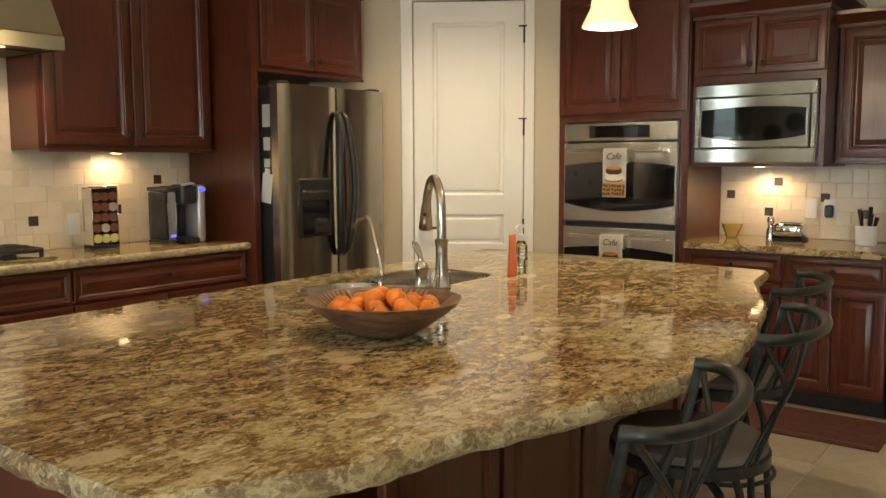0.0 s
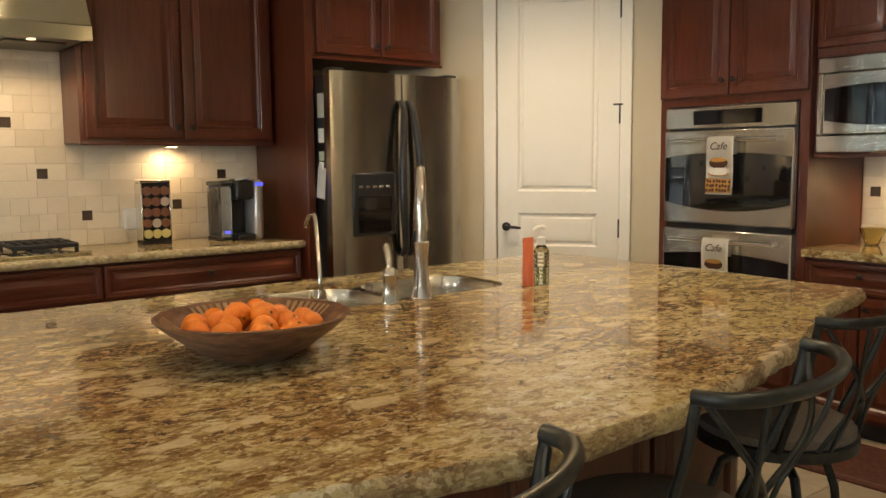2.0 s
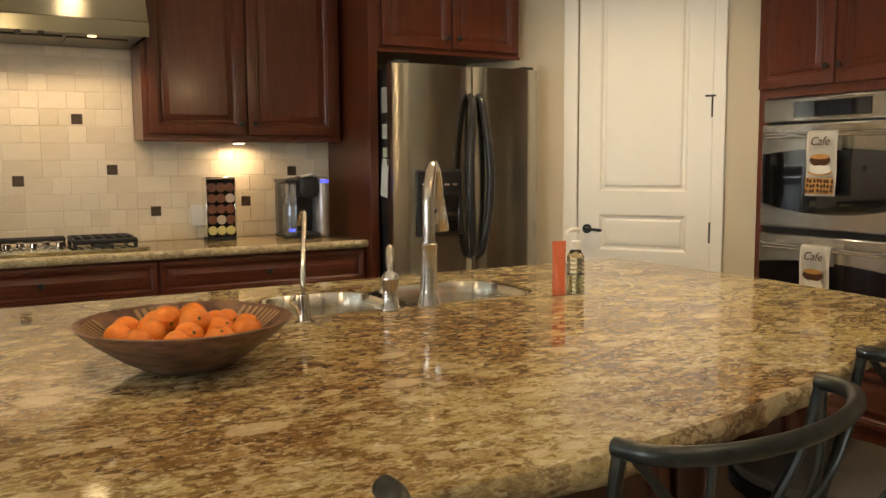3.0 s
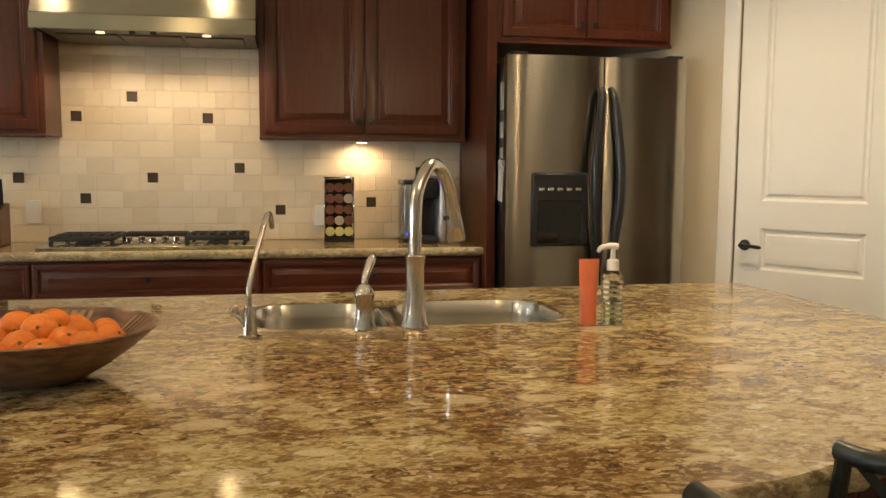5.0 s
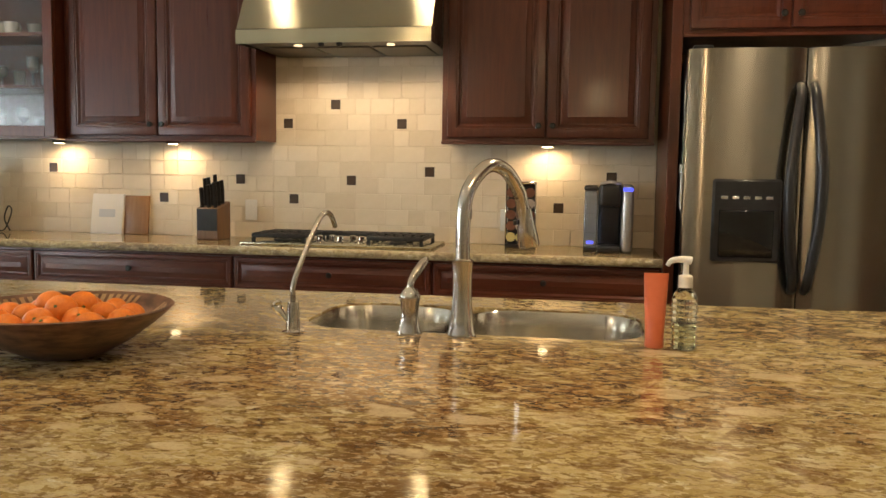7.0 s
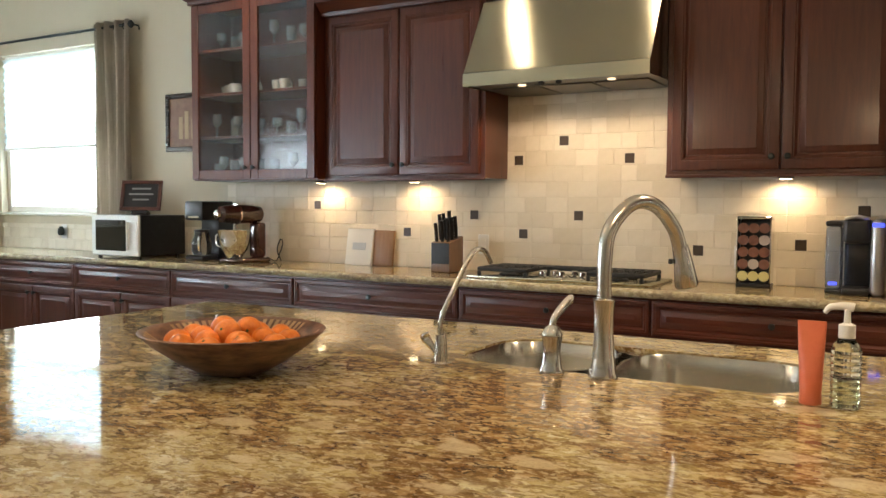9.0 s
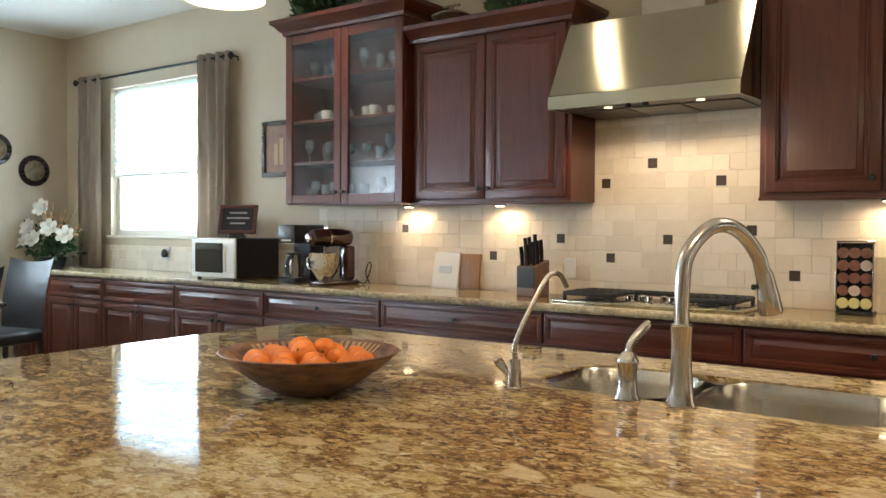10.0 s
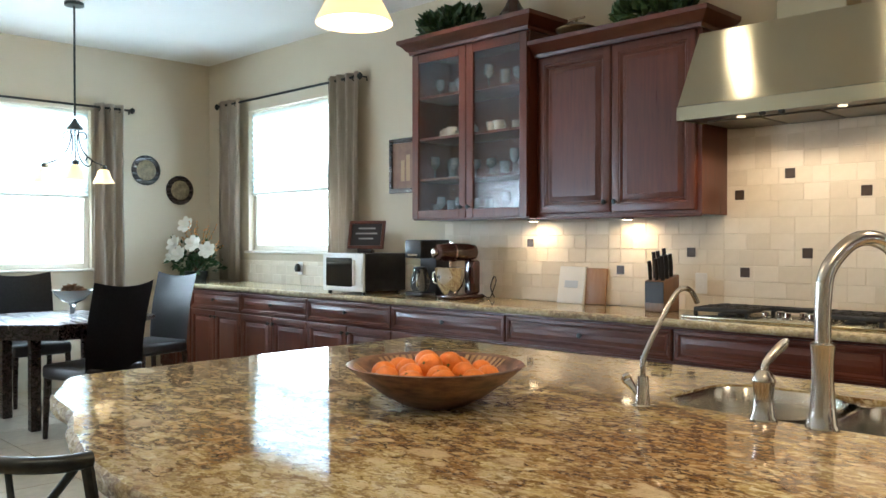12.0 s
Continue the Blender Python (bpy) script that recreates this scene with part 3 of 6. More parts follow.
SEEDED = glass("seeded_glass", (0.85, 0.90, 0.92), 0.10)
bump(SEEDED, noise_tex(SEEDED, coords(SEEDED), 45, 2), 0.25, 0.002)
glass_cabinet()

# counter along the back wall
top = thing("countertop", pose(0, 0, 0), "polished brown and gold granite worktop on the back cabinets", "countertop", "worktops")
part("slab", box(EDGES[0], 4.335, 4.962, 5.5, CT - 0.038, CT), GRANITE, top, "polished granite slab")


def worktop_edge(x0, x1, y):
    """A rock-faced front edge, rounded over at the top."""
    e = bmesh.new()
    n = int((x1 - x0) / 0.02)
    rows = []
    for z, out in ((CT, 0.03), (CT - 0.004, 0.008), (CT - 0.014, 0.0), (CT - 0.028, 0.002), (CT - 0.04, 0.012), (CT - 0.04, 0.03)):
        rows.append([e.verts.new((x0 + (x1 - x0) * i / n, y + out + (0.004 * noise.noise(Vector((i * 0.6, z * 60, 1))) if 0.0 < out < 0.03 else 0), z)) for i in range(n + 1)])
    for p, q in zip(rows, rows[1:]):
        for i in range(n):
            e.faces.new((p[i], p[i + 1], q[i + 1], q[i]))
    return e


part("edge", worktop_edge(EDGES[0], 4.335, 4.932), ROCKFACE, top, "rough rock-faced edge", 180)

# refrigerator surround
surround = wall_unit(4.374, 5.262, pose(0, 4.885, 0), 1.925, 2.43, 0.61, 2.53, label="cherry cabinet with two doors over the refrigerator", left=True, right=False, rail=0.055)
part("side_panel", box(4.325, 4.372, 0.005, 0.61, 0, 2.43, 0.002), CHERRY, surround, "tall plain cherry side panel")


# ---- refrigerator ----
def refrigerator():
    f = thing("refrigerator", pose(4.385, 4.73, 0), "stainless side-by-side refrigerator with black handles and dispenser", "refrigerator")
    W, H = 0.895, 1.84
    part("body", box(0.005, W - 0.005, 0.075, 0.74, 0.03, H - 0.015, 0.004), BLACK, f, "dark grey cabinet sides")
    part("grille", box(0.01, W - 0.01, 0.05, 0.075, 0.0, 0.10, 0.004), BLACK, f)
    sx = 0.472
    for a, c, s in ((0.0, sx - 0.003, 1), (sx + 0.003, W, -1)):
        b = bmesh.new()
        n = 10
        cols = []
        for k in range(n + 1):
            u = k / n
            x = a + (c - a) * u
            bow = 0.012 * (1 - (2 * u - 1) ** 2)
            edge = 0.014 if (k == 0 or k == n) else 0.0
            cols.append([b.verts.new(p) for p in ((x, 0.072, 0.11), (x, edge - bow, 0.11), (x, edge - bow, H), (x, 0.072, H))])
        for p, q in zip(cols, cols[1:]):
            for k in range(4):
                b.faces.new((p[k], p[(k + 1) % 4], q[(k + 1) % 4], q[k]))
        b.faces.new(cols[0])
        b.faces.new(cols[-1][::-1])
        d = part("fridge_door", b, STEEL_Z, f, "brushed stainless door", 30)
        hx = sx - s * 0.026
        pts = curve([(hx, -0.005, 1.69), (hx - s * 0.004, -0.045, 1.63), (hx - s * 0.030, -0.068, 1.40), (hx - s * 0.036, -0.072, 1.24), (hx - s * 0.028, -0.066, 1.08), (hx - s * 0.004, -0.045, 0.88), (hx, -0.005, 0.83)], 6)
        part("fridge_handle", tube(pts, [0.016 + 0.008 * math.sin(math.pi * k / (len(pts) - 1)) for k in range(len(pts))], 10, None, 1.0), BLACK, d, "curved black handle")
        if s > 0:
            disp = part("dispenser", box(0.115, 0.395, -0.020, 0.02, 0.95, 1.30, 0.010), BLACK, d, "black ice and water dispenser")
            b = box(0.145, 0.365, -0.0225, -0.019, 0.97, 1.17, 0.004)
            part("recess", b, BLACKGLASS, disp)
            b = bmesh.new()
            for k in range(5):
                box(0.15 + k * 0.045, 0.178 + k * 0.045, -0.0235, -0.0195, 1.215, 1.228, 0.002, b)
            part("buttons", b, CHROME, disp, "row of small silver buttons")
        else:
            part("badge", box(0.80, 0.86, -0.002, 0.006, 1.745, 1.765, 0.002), CHROME, d, "small silver plate")
    part("hinge_cover", box(0.02, 0.10, 0.02, 0.12, H, H + 0.018, 0.005), BLACK, f)
    part("hinge_cover", box(W - 0.10, W - 0.02, 0.02, 0.12, H, H + 0.018, 0.005), BLACK, f)
    return f


refrigerator()


# ---- range hood ----
def range_hood():
    h = thing("range_hood", pose(0, 0, 0), "wide brushed stainless range hood with a slanted front", "range hood")
    x0, x1, yf, yb = 2.285, 3.247, 4.915, 5.498
    z0, z1, z2 = 1.915, 1.98, 2.385
    b = bmesh.new()
    prof = [(yf, z0), (yf, z1), (yf + 0.012, z1 + 0.008), (5.145, z2), (yb, z2), (yb, z0 + 0.02)]
    sides = [[b.verts.new((x, y, z)) for y, z in prof] for x in (x0, x1)]
    n = len(prof)
    for k in range(n - 2):
        b.faces.new((sides[0][k], sides[0][k + 1], sides[1][k + 1], sides[1][k]))
    b.faces.new(sides[0])
    b.faces.new(sides[1][::-1])
    b.faces.new((sides[0][-2], sides[0][-1], sides[1][-1], sides[1][-2]))
    part("canopy", b, STEEL, h, "slanted brushed steel canopy", 20)
    b = box(x0 + 0.01, x1 - 0.01, yf + 0.01, yb - 0.01, z0 + 0.012, z0 + 0.02)
    part("underside", b, SHADED_STEEL, h)
    for k in range(3):
        part("filter", box(x0 + 0.06 + k * 0.285, x0 + 0.33 + k * 0.285, yf + 0.20, yb - 0.05, z0 + 0.004, z0 + 0.012, 0.003), SHADED_STEEL, h)
    for x in (2.71, 2.80):
        part("knob", lathe_y([(0.013, 0), (0.013, 0.02), (0.010, 0.024)], (x, yf + 0.03, z0 - 0.005)), BLACK, h, "black control knob")
    for x in (2.55, 3.02):
        part("lamp_lens", lathe([(0.020, 0), (0.020, 0.006), (0.015, 0.007)], 16, (x, 5.06, z0 + 0.0055)), HOOD_LENS, h, "lit lamp lens")
    part("chimney", box(2.62, 2.95, 5.30, yb, z2, TOP - 0.004), STEEL, h, "narrow steel flue cover")


range_hood()


# ---- island ----
ISL = 0.914
OUTLINE = [(1.80, 3.64), (1.82, 2.16), (2.12, 2.00), (2.35, 1.965), (2.56, 1.885), (2.80, 1.82), (3.05, 1.788), (3.30, 1.788), (3.60, 1.83), (4.03, 1.93), (4.37, 2.06), (4.54, 2.125), (4.93, 2.185), (4.99, 2.9), (4.97, 3.70)]


def rounded_rect(x0, x1, y0, y1, r, n=6):
    out = []
    for cx, cy, a0 in ((x1 - r, y0 + r, -90), (x1 - r, y1 - r, 0), (x0 + r, y1 - r, 90), (x0 + r, y0 + r, 180)):
        for k in range(n + 1):
            a = radians(a0 + 90 * k / n)
            out.append((cx + r * math.cos(a), cy + r * math.sin(a)))
    return out


def dense_outline():
    pts = []
    n = len(OUTLINE)
    for k in range(n):
        a, c = Vector((*OUTLINE[k], 0)), Vector((*OUTLINE[(k + 1) % n], 0))
        steps = max(1, int((c - a).length / 0.02))
        for i in range(steps):
            pts.append(a + (c - a) * i / steps)
    # soften the corners of the line
    for _ in range(3):
        pts = [(pts[k - 1] + pts[k] * 2 + pts[(k + 1) % len(pts)]) / 4 for k in range(len(pts))]
    return pts


def island_top():
    t = thing("island_countertop", pose(0, 0, 0), "thick polished gold and brown granite island top with a chiselled edge", "countertop")
    pts = dense_outline()
    n = len(pts)
    ctr = sum(pts, Vector()) / n
    b = bmesh.new()
    rows = []
    for j, (z, out) in enumerate(((ISL, 0.0), (ISL - 0.006, 0.005), (ISL - 0.02, 0.009), (ISL - 0.036, 0.006), (ISL - 0.05, -0.004), (ISL - 0.056, -0.03))):
        row = []
        for k, p in enumerate(pts):
            d = (pts[(k + 1) % n] - pts[k - 1]).normalized()
            nrm = Vector((d.y, -d.x, 0))
            if nrm.dot(p - ctr) < 0:
                nrm = -nrm
            chip = (noise.noise(Vector((p.x * 22, p.y * 22, z * 40))) * 0.013 + noise.noise(Vector((p.x * 60, p.y * 60, z * 90))) * 0.004) if j in (1, 2, 3, 4) else noise.noise(Vector((p.x * 30, p.y * 30, 3))) * 0.003
            q = p + nrm * (out + chip)
            row.append(b.verts.new((q.x, q.y, z)))
        rows.append(row)
    for p, q in zip(rows, rows[1:]):
        for k in range(n):
            b.faces.new((p[k], p[(k + 1) % n], q[(k + 1) % n], q[k]))
    top = [v.co.xy.copy() for v in rows[0]]
    part("edge", b, CHISEL, t, "rough chiselled stone edge", 180)
    # the polished face, with the sink's cut-out
    b = bmesh.new()
    hole = [Vector(p) for p in rounded_rect(3.262, 4.140, 3.058, 3.475, 0.13)]
    vo = [b.verts.new((p.x, p.y, ISL)) for p in top]
    vh = [b.verts.new((p.x, p.y, ISL)) for p in hole]
    edges = [b.edges.new((v[k], v[(k + 1) % len(v)])) for v in (vo, vh) for k in range(len(v))]
    bmesh.ops.triangle_fill(b, use_beauty=True, use_dissolve=False, edges=edges)
    low = [b.verts.new((p.x, p.y, ISL - 0.032)) for p in hole]
    for k in range(len(vh)):
        b.faces.new((vh[k], vh[(k + 1) % len(vh)], low[(k + 1) % len(vh)], low[k]))
    part("polished_face", b, GRANITE, t, "polished granite face", 30)


island_top()
base = thing("island_cabinet", pose(0, 0, 0), "dark cherry island base with panelled sides", "cabinet")
b = slab([(2.02, 3.56), (2.02, 2.42), (2.35, 2.25), (4.6, 2.45), (4.78, 2.55), (4.78, 3.56)], 0.1, ISL - 0.30)
box(2.02, 3.20, 2.5, 3.56, ISL - 0.30, ISL - 0.055, 0, b)
box(4.20, 4.78, 2.5, 3.56, ISL - 0.30, ISL - 0.055, 0, b)
box(3.20, 4.20, 2.5, 2.95, ISL - 0.30, ISL - 0.055, 0, b)
box(3.20, 4.20, 3.52, 3.56, ISL - 0.30, ISL - 0.055, 0, b)
part("body", b, CHERRY, base)
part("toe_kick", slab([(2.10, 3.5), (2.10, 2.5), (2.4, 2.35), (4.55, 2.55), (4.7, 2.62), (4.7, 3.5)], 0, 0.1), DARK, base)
for k in range(4):
    b = panel(2.44 + k * 0.54, 2.95 + k * 0.54, 0.14, 0.83, 0)
    ob = part("side_panel", b, CHERRY, base, "", 25)
    ob.matrix_basis = Matrix.Translation((2.35, 2.25, 0)) @ Matrix.Rotation(math.atan2(0.2, 2.25), 4, "Z") @ Matrix.Translation((-2.35, -0.026, 0))


def sink():
    s = thing("sink", pose(0, 0, 0), "double-bowl stainless undermount sink in the island", "sink")
    for x0, x1 in ((3.2635, 3.64), (3.672, 4.1385)):
        b = bmesh.new()
        rows = []
        for inset, z in ((0.0025, ISL - 0.005), (0.006, ISL - 0.009), (0.010, ISL - 0.05), (0.016, ISL - 0.255), (0.05, ISL - 0.29), (0.12, ISL - 0.294)):
            rows.append([b.verts.new((x, y, z)) for x, y in rounded_rect(x0 + inset, x1 - inset, 3.0595 + inset, 3.4735 - inset, 0.128 - inset * 0.5)])
        for p, q in zip(rows, rows[1:]):
            for k in range(len(p)):
                b.faces.new((p[k], p[(k + 1) % len(p)], q[(k + 1) % len(p)], q[k]))
        b.faces.new(rows[-1])
        bw = part("bowl", b, SINK_STEEL, s, "brushed stainless bowl", 50)
        part("drain", lathe([(0.045, 0), (0.045, 0.004), (0.03, 0.005), (0.028, 0.002)], 20, ((x0 + x1) / 2, 3.28, ISL - 0.2935)), CHROME, bw)
    part("divider", box(3.632, 3.680, 3.062, 3.471, ISL - 0.07, ISL - 0.02, 0.008, None, 2), SINK_STEEL, s)
    for y0, y1, m in ((3.061, 3.105, 1), (3.428, 3.472, -1)):
        e = y0 if m > 0 else y1
        part("divider_end", slab([(3.565, e), (3.747, e), (3.69, e + m * 0.030), (3.656, e + m * 0.055), (3.622, e + m * 0.030)][::m], ISL - 0.07, ISL - 0.012), SINK_STEEL, s)


sink()


def main_faucet():
    f = thing("kitchen_faucet", pose(3.695, 3.044, ISL), "brushed nickel gooseneck pull-down faucet", "faucet")
    part("base", lathe([(0.036, 0), (0.036, 0.006), (0.032, 0.012), (0.027, 0.05), (0.023, 0.10), (0.0235, 0.15), (0.026, 0.176), (0.027, 0.184), (0.021, 0.188)], 24), NICKEL, f)
    pts = curve([(0, 0, 0.18), (0, 0, 0.27), (0.008, 0.012, 0.35), (0.045, 0.062, 0.41), (0.085, 0.118, 0.405), (0.118, 0.162, 0.35), (0.130, 0.178, 0.30)], 7)
    part("neck", tube(pts, 0.0175, 14), NICKEL, f)
    pts = [(0.130, 0.178, 0.305), (0.133, 0.182, 0.29), (0.139, 0.188, 0.25), (0.144, 0.193, 0.212), (0.145, 0.194, 0.205)]
    s = part("spray_head", tube(pts, [0.020, 0.021, 0.025, 0.029, 0.026], 16), NICKEL, f)
    part("button", box(0.105, 0.115, 0.165, 0.178, 0.262, 0.275, 0.002), BLACK, s)


def lever_handle():
    f = thing("faucet_handle", pose(3.566, 3.04, ISL), "separate brushed nickel faucet lever on a round body", "faucet handle")
    part("body", lathe([(0.031, 0), (0.031, 0.005), (0.026, 0.012), (0.021, 0.05), (0.0235, 0.078), (0.026, 0.086), (0.026, 0.094), (0.018, 0.108), (0.011, 0.114)], 22), NICKEL, f)
    pts = curve([(0, 0, 0.108), (0.002, 0.008, 0.13), (0.014, 0.03, 0.155), (0.028, 0.06, 0.18)], 5)
    part("lever", tube(pts, [0.008, 0.0085, 0.009, 0.009, 0.009, 0.0095, 0.010, 0.0105, 0.011, 0.0115, 0.0115, 0.012, 0.012, 0.012, 0.011, 0.007][:len(pts)], 10), NICKEL, f)


def filter_faucet():
    f = thing("filter_faucet", pose(3.285, 2.985, ISL), "slim brushed nickel drinking-water faucet with a thin bent spout", "faucet")
    part("base", lathe([(0.028, 0), (0.028, 0.003), (0.018, 0.006), (0.015, 0.06), (0.013, 0.075)], 18), NICKEL, f)
    pts = curve([(0, 0, 0.07), (0, 0.005, 0.12), (0.018, 0.045, 0.20), (0.038, 0.09, 0.275), (0.047, 0.12, 0.288), (0.05, 0.15, 0.278), (0.052, 0.175, 0.25)], 6)
    part("spout", tube(pts, 0.0068, 10), NICKEL, f)
    part("lever", tube(curve([(-0.008, -0.004, 0.02), (-0.026, -0.012, 0.05), (-0.038, -0.016, 0.066), (-0.028, -0.012, 0.076)], 4), [0.006, 0.007, 0.008, 0.009, 0.010, 0.011, 0.012, 0.012, 0.012, 0.011, 0.010, 0.009, 0.007], 8, None, 0.6), CHROME, f, "chrome loop lever")


main_faucet()
lever_handle()
filter_faucet()


# ---- ovens, microwave and cabinets on the east wall ----
EAST = pose(6.01, 3.86, 0, 0, 0, -90)


def tall_oven_cabinet():
    u = thing("oven_cabinet", EAST, "tall cherry cabinet housing the double wall oven", "cabinet")
    W = 0.877
    part("side_panel", box(0, 0.05, 0.022, 0.60, 0, 2.43), CHERRY, u)
    part("side_panel", box(W - 0.05, W, 0.022, 0.60, 0, 2.43), CHERRY, u)
    part("upper_body", box(0.0505, W - 0.0505, 0.022, 0.60, 1.645, 2.43), CHERRY, u)
    part("lower_body", box(0.0505, W - 0.0505, 0.022, 0.60, 0.0, 0.40), CHERRY, u)
    part("back_panel", box(0.0505, W - 0.0505, 0.50, 0.60, 0.4005, 1.6445), CHERRY, u)
    for a, c, s in ((0.006, W / 2 - 0.003, 1), (W / 2 + 0.003, W - 0.006, -1)):
        d = part("cabinet_door", panel(a, c, 1.69, 2.425, 0, 0.065), CHERRY, u, "", 25)
        knob(c - 0.03 if s > 0 else a + 0.03, 0, 1.77, d)
    d = part("drawer", panel(0.006, W - 0.006, 0.12, 0.38, 0, 0.045), CHERRY_X, u, "", 25)
    knob(W / 2, 0, 0.25, d)
    part("crown", crown(0, W, 0.60, 2.43, 2.53, False, True), CHERRY_X, u, "stepped crown moulding", 25)


tall_oven_cabinet()


def arched(x0, x1, z0, z1, sag, y, deep, n=14):
    """A pane whose lower edge bows down and whose upper edge bows up."""
    b = bmesh.new()
    lo, hi = [], []
    for k in range(n + 1):
        u = k / n
        bow = sag * (1 - (2 * u - 1) ** 2)
        lo.append((x0 + (x1 - x0) * u, z0 - bow))
        hi.append((x0 + (x1 - x0) * u, z1 + bow * 0.55))
    ring = lo + hi[::-1]
    f = [b.verts.new((x, y, z)) for x, z in ring]
    g = [b.verts.new((x, y + deep, z)) for x, z in ring]
    b.faces.new(f)
    m = len(ring)
    for k in range(m):
        b.faces.new((f[k], f[(k + 1) % m], g[(k + 1) % m], g[k]))
    return b


def wall_oven():
    o = thing("double_wall_oven", EAST, "built-in stainless double wall oven with dark arched windows", "oven")
    a, c = 0.056, 0.824
    part("body", box(a + 0.005, c - 0.005, 0.024, 0.49, 0.405, 1.64), BLACK, o)
    p = part("control_panel", box(a, c, -0.012, 0.024, 1.52, 1.635, 0.006), OVEN_STEEL, o, "stainless control panel")
    part("display", box(a + 0.18, c - 0.18, -0.015, -0.010, 1.54, 1.615, 0.003), BLACKGLASS, p, "black display")
    for z0, z1 in ((1.01, 1.51), (0.42, 0.975)):
        d = part("oven_door", box(a, c, -0.018, 0.022, z0, z1, 0.006), OVEN_STEEL, o, "stainless oven door")
        part("oven_window", arched(a + 0.012, c - 0.012, z0 + 0.115, z1 - 0.145, 0.045, -0.0215, 0.004), BLACKGLASS, d, "dark arched glass")
        b = tube([(a + 0.07, -0.06, z1 - 0.055), (c - 0.07, -0.06, z1 - 0.055)], 0.012, 12)
        h = part("oven_handle", b, CHROME, d, "straight polished bar handle")
        for x in (a + 0.09, c - 0.09):
            part("handle_post", tube([(x, -0.018, z1 - 0.055), (x, -0.06, z1 - 0.055)], 0.008, 8), CHROME, d)
    part("vent_gap", box(a + 0.01, c - 0.01, -0.002, 0.022, 0.978, 1.007), BLACK, o)


wall_oven()

CLOTH = two_tone("printed_cloth", (0.80, 0.78, 0.72), (0.72, 0.68, 0.60), 0.9, (40, 40, 40), bumpy=0.4)
INK = material("brown_print", (0.07, 0.028, 0.012), 0.9)
GOLD = material("gold_print", (0.42, 0.22, 0.06), 0.9)


def letters(text, size, m, mat, parent, name="lettering"):
    cu = bpy.data.curves.new(name, "FONT")
    cu.body, cu.size, cu.extrude, cu.shear, cu.align_x = text, size, 0.0006, 0.3, "CENTER"
    tmp = new(name, cu)
    dg = bpy.context.evaluated_depsgraph_get()
    me = bpy.data.meshes.new_from_object(tmp.evaluated_get(dg))
    bpy.data.objects.remove(tmp)
    me.materials.clear()
    me.materials.append(mat)
    ob = new(name, me)
    ob.parent = parent
    ob.matrix_basis = m
    return ob


def towel(x, z_top, length, cup=True):
    t = thing("dish_towel", EAST @ Matrix.Translation((x, 0, 0)), "cream printed tea towel hung over the oven handle", "towel", "oven towels")
    w = 0.16
    b = bmesh.new()
    rows = []
    line = [(-0.044, z_top - 0.09), (-0.045, z_top - 0.01), (-0.06, z_top + 0.004), (-0.076, z_top - 0.01)] + [(-0.077 - 0.002 * math.sin(k), z_top - 0.02 - (length - 0.02) * k / 8) for k in range(1, 9)]
    for k, (y, z) in enumerate(line):
        rows.append([b.verts.new((-w / 2 + w * i / 10, y + 0.003 * math.sin(i * 1.3 + 0.2 * k), z)) for i in range(11)])
    for p, q in zip(rows, rows[1:]):
        for i in range(10):
            b.faces.new((p[i], p[i + 1], q[i + 1], q[i]))
    bmesh.ops.solidify(b, geom=list(b.faces), thickness=0.0025)
    part("cloth", b, CLOTH, t, "", 180)
    letters("Cafe", 0.055, pose(-0.005, -0.085, z_top - 0.065, 90, 0, 0), INK, t)
    if cup:
        part("printed_cup", flat_disc(0, -0.0845, z_top - 0.135, 0.055, 0.028), INK, t, "printed brown cup")
        part("printed_saucer", flat_disc(0, -0.0835, z_top - 0.19, 0.062, 0.016), GOLD, t)
        beans = part("printed_band", box(-0.074, 0.074, -0.0845, -0.083, z_top - 0.290, z_top - 0.215), GOLD, t, "printed band of coffee beans")
        rb = random.Random(4)
        for k in range(24):
            bean = flat_disc(-0.064 + 0.0185 * (k % 8) + rb.uniform(-0.004, 0.004), -0.0852, z_top - 0.276 + 0.023 * (k // 8) + rb.uniform(-0.003, 0.003), 0.0075, 0.0095, 10)
            part("printed_bean", bean, INK, beans)
        part("printed_saucer", flat_disc(0.0, -0.0848, z_top - 0.178, 0.060, 0.020), CLOTH, t, "pale printed saucer")
        part("printed_rim", flat_disc(0.0, -0.0856, z_top - 0.118, 0.050, 0.012), GOLD, t)


def flat_disc(x, y, z, rx, rz, n=24):
    b = bmesh.new()
    f = [b.verts.new((x + rx * math.cos(2 * math.pi * k / n), y, z + rz * math.sin(2 * math.pi * k / n))) for k in range(n)]
    g = [b.verts.new((v.co.x, y + 0.001, v.co.z)) for v in f]
    b.faces.new(f)
    for k in range(n):
        b.faces.new((f[k], f[(k + 1) % n], g[(k + 1) % n], g[k]))
    return b


towel(0.445, 1.47, 0.30)
towel(0.43, 0.935, 0.30)


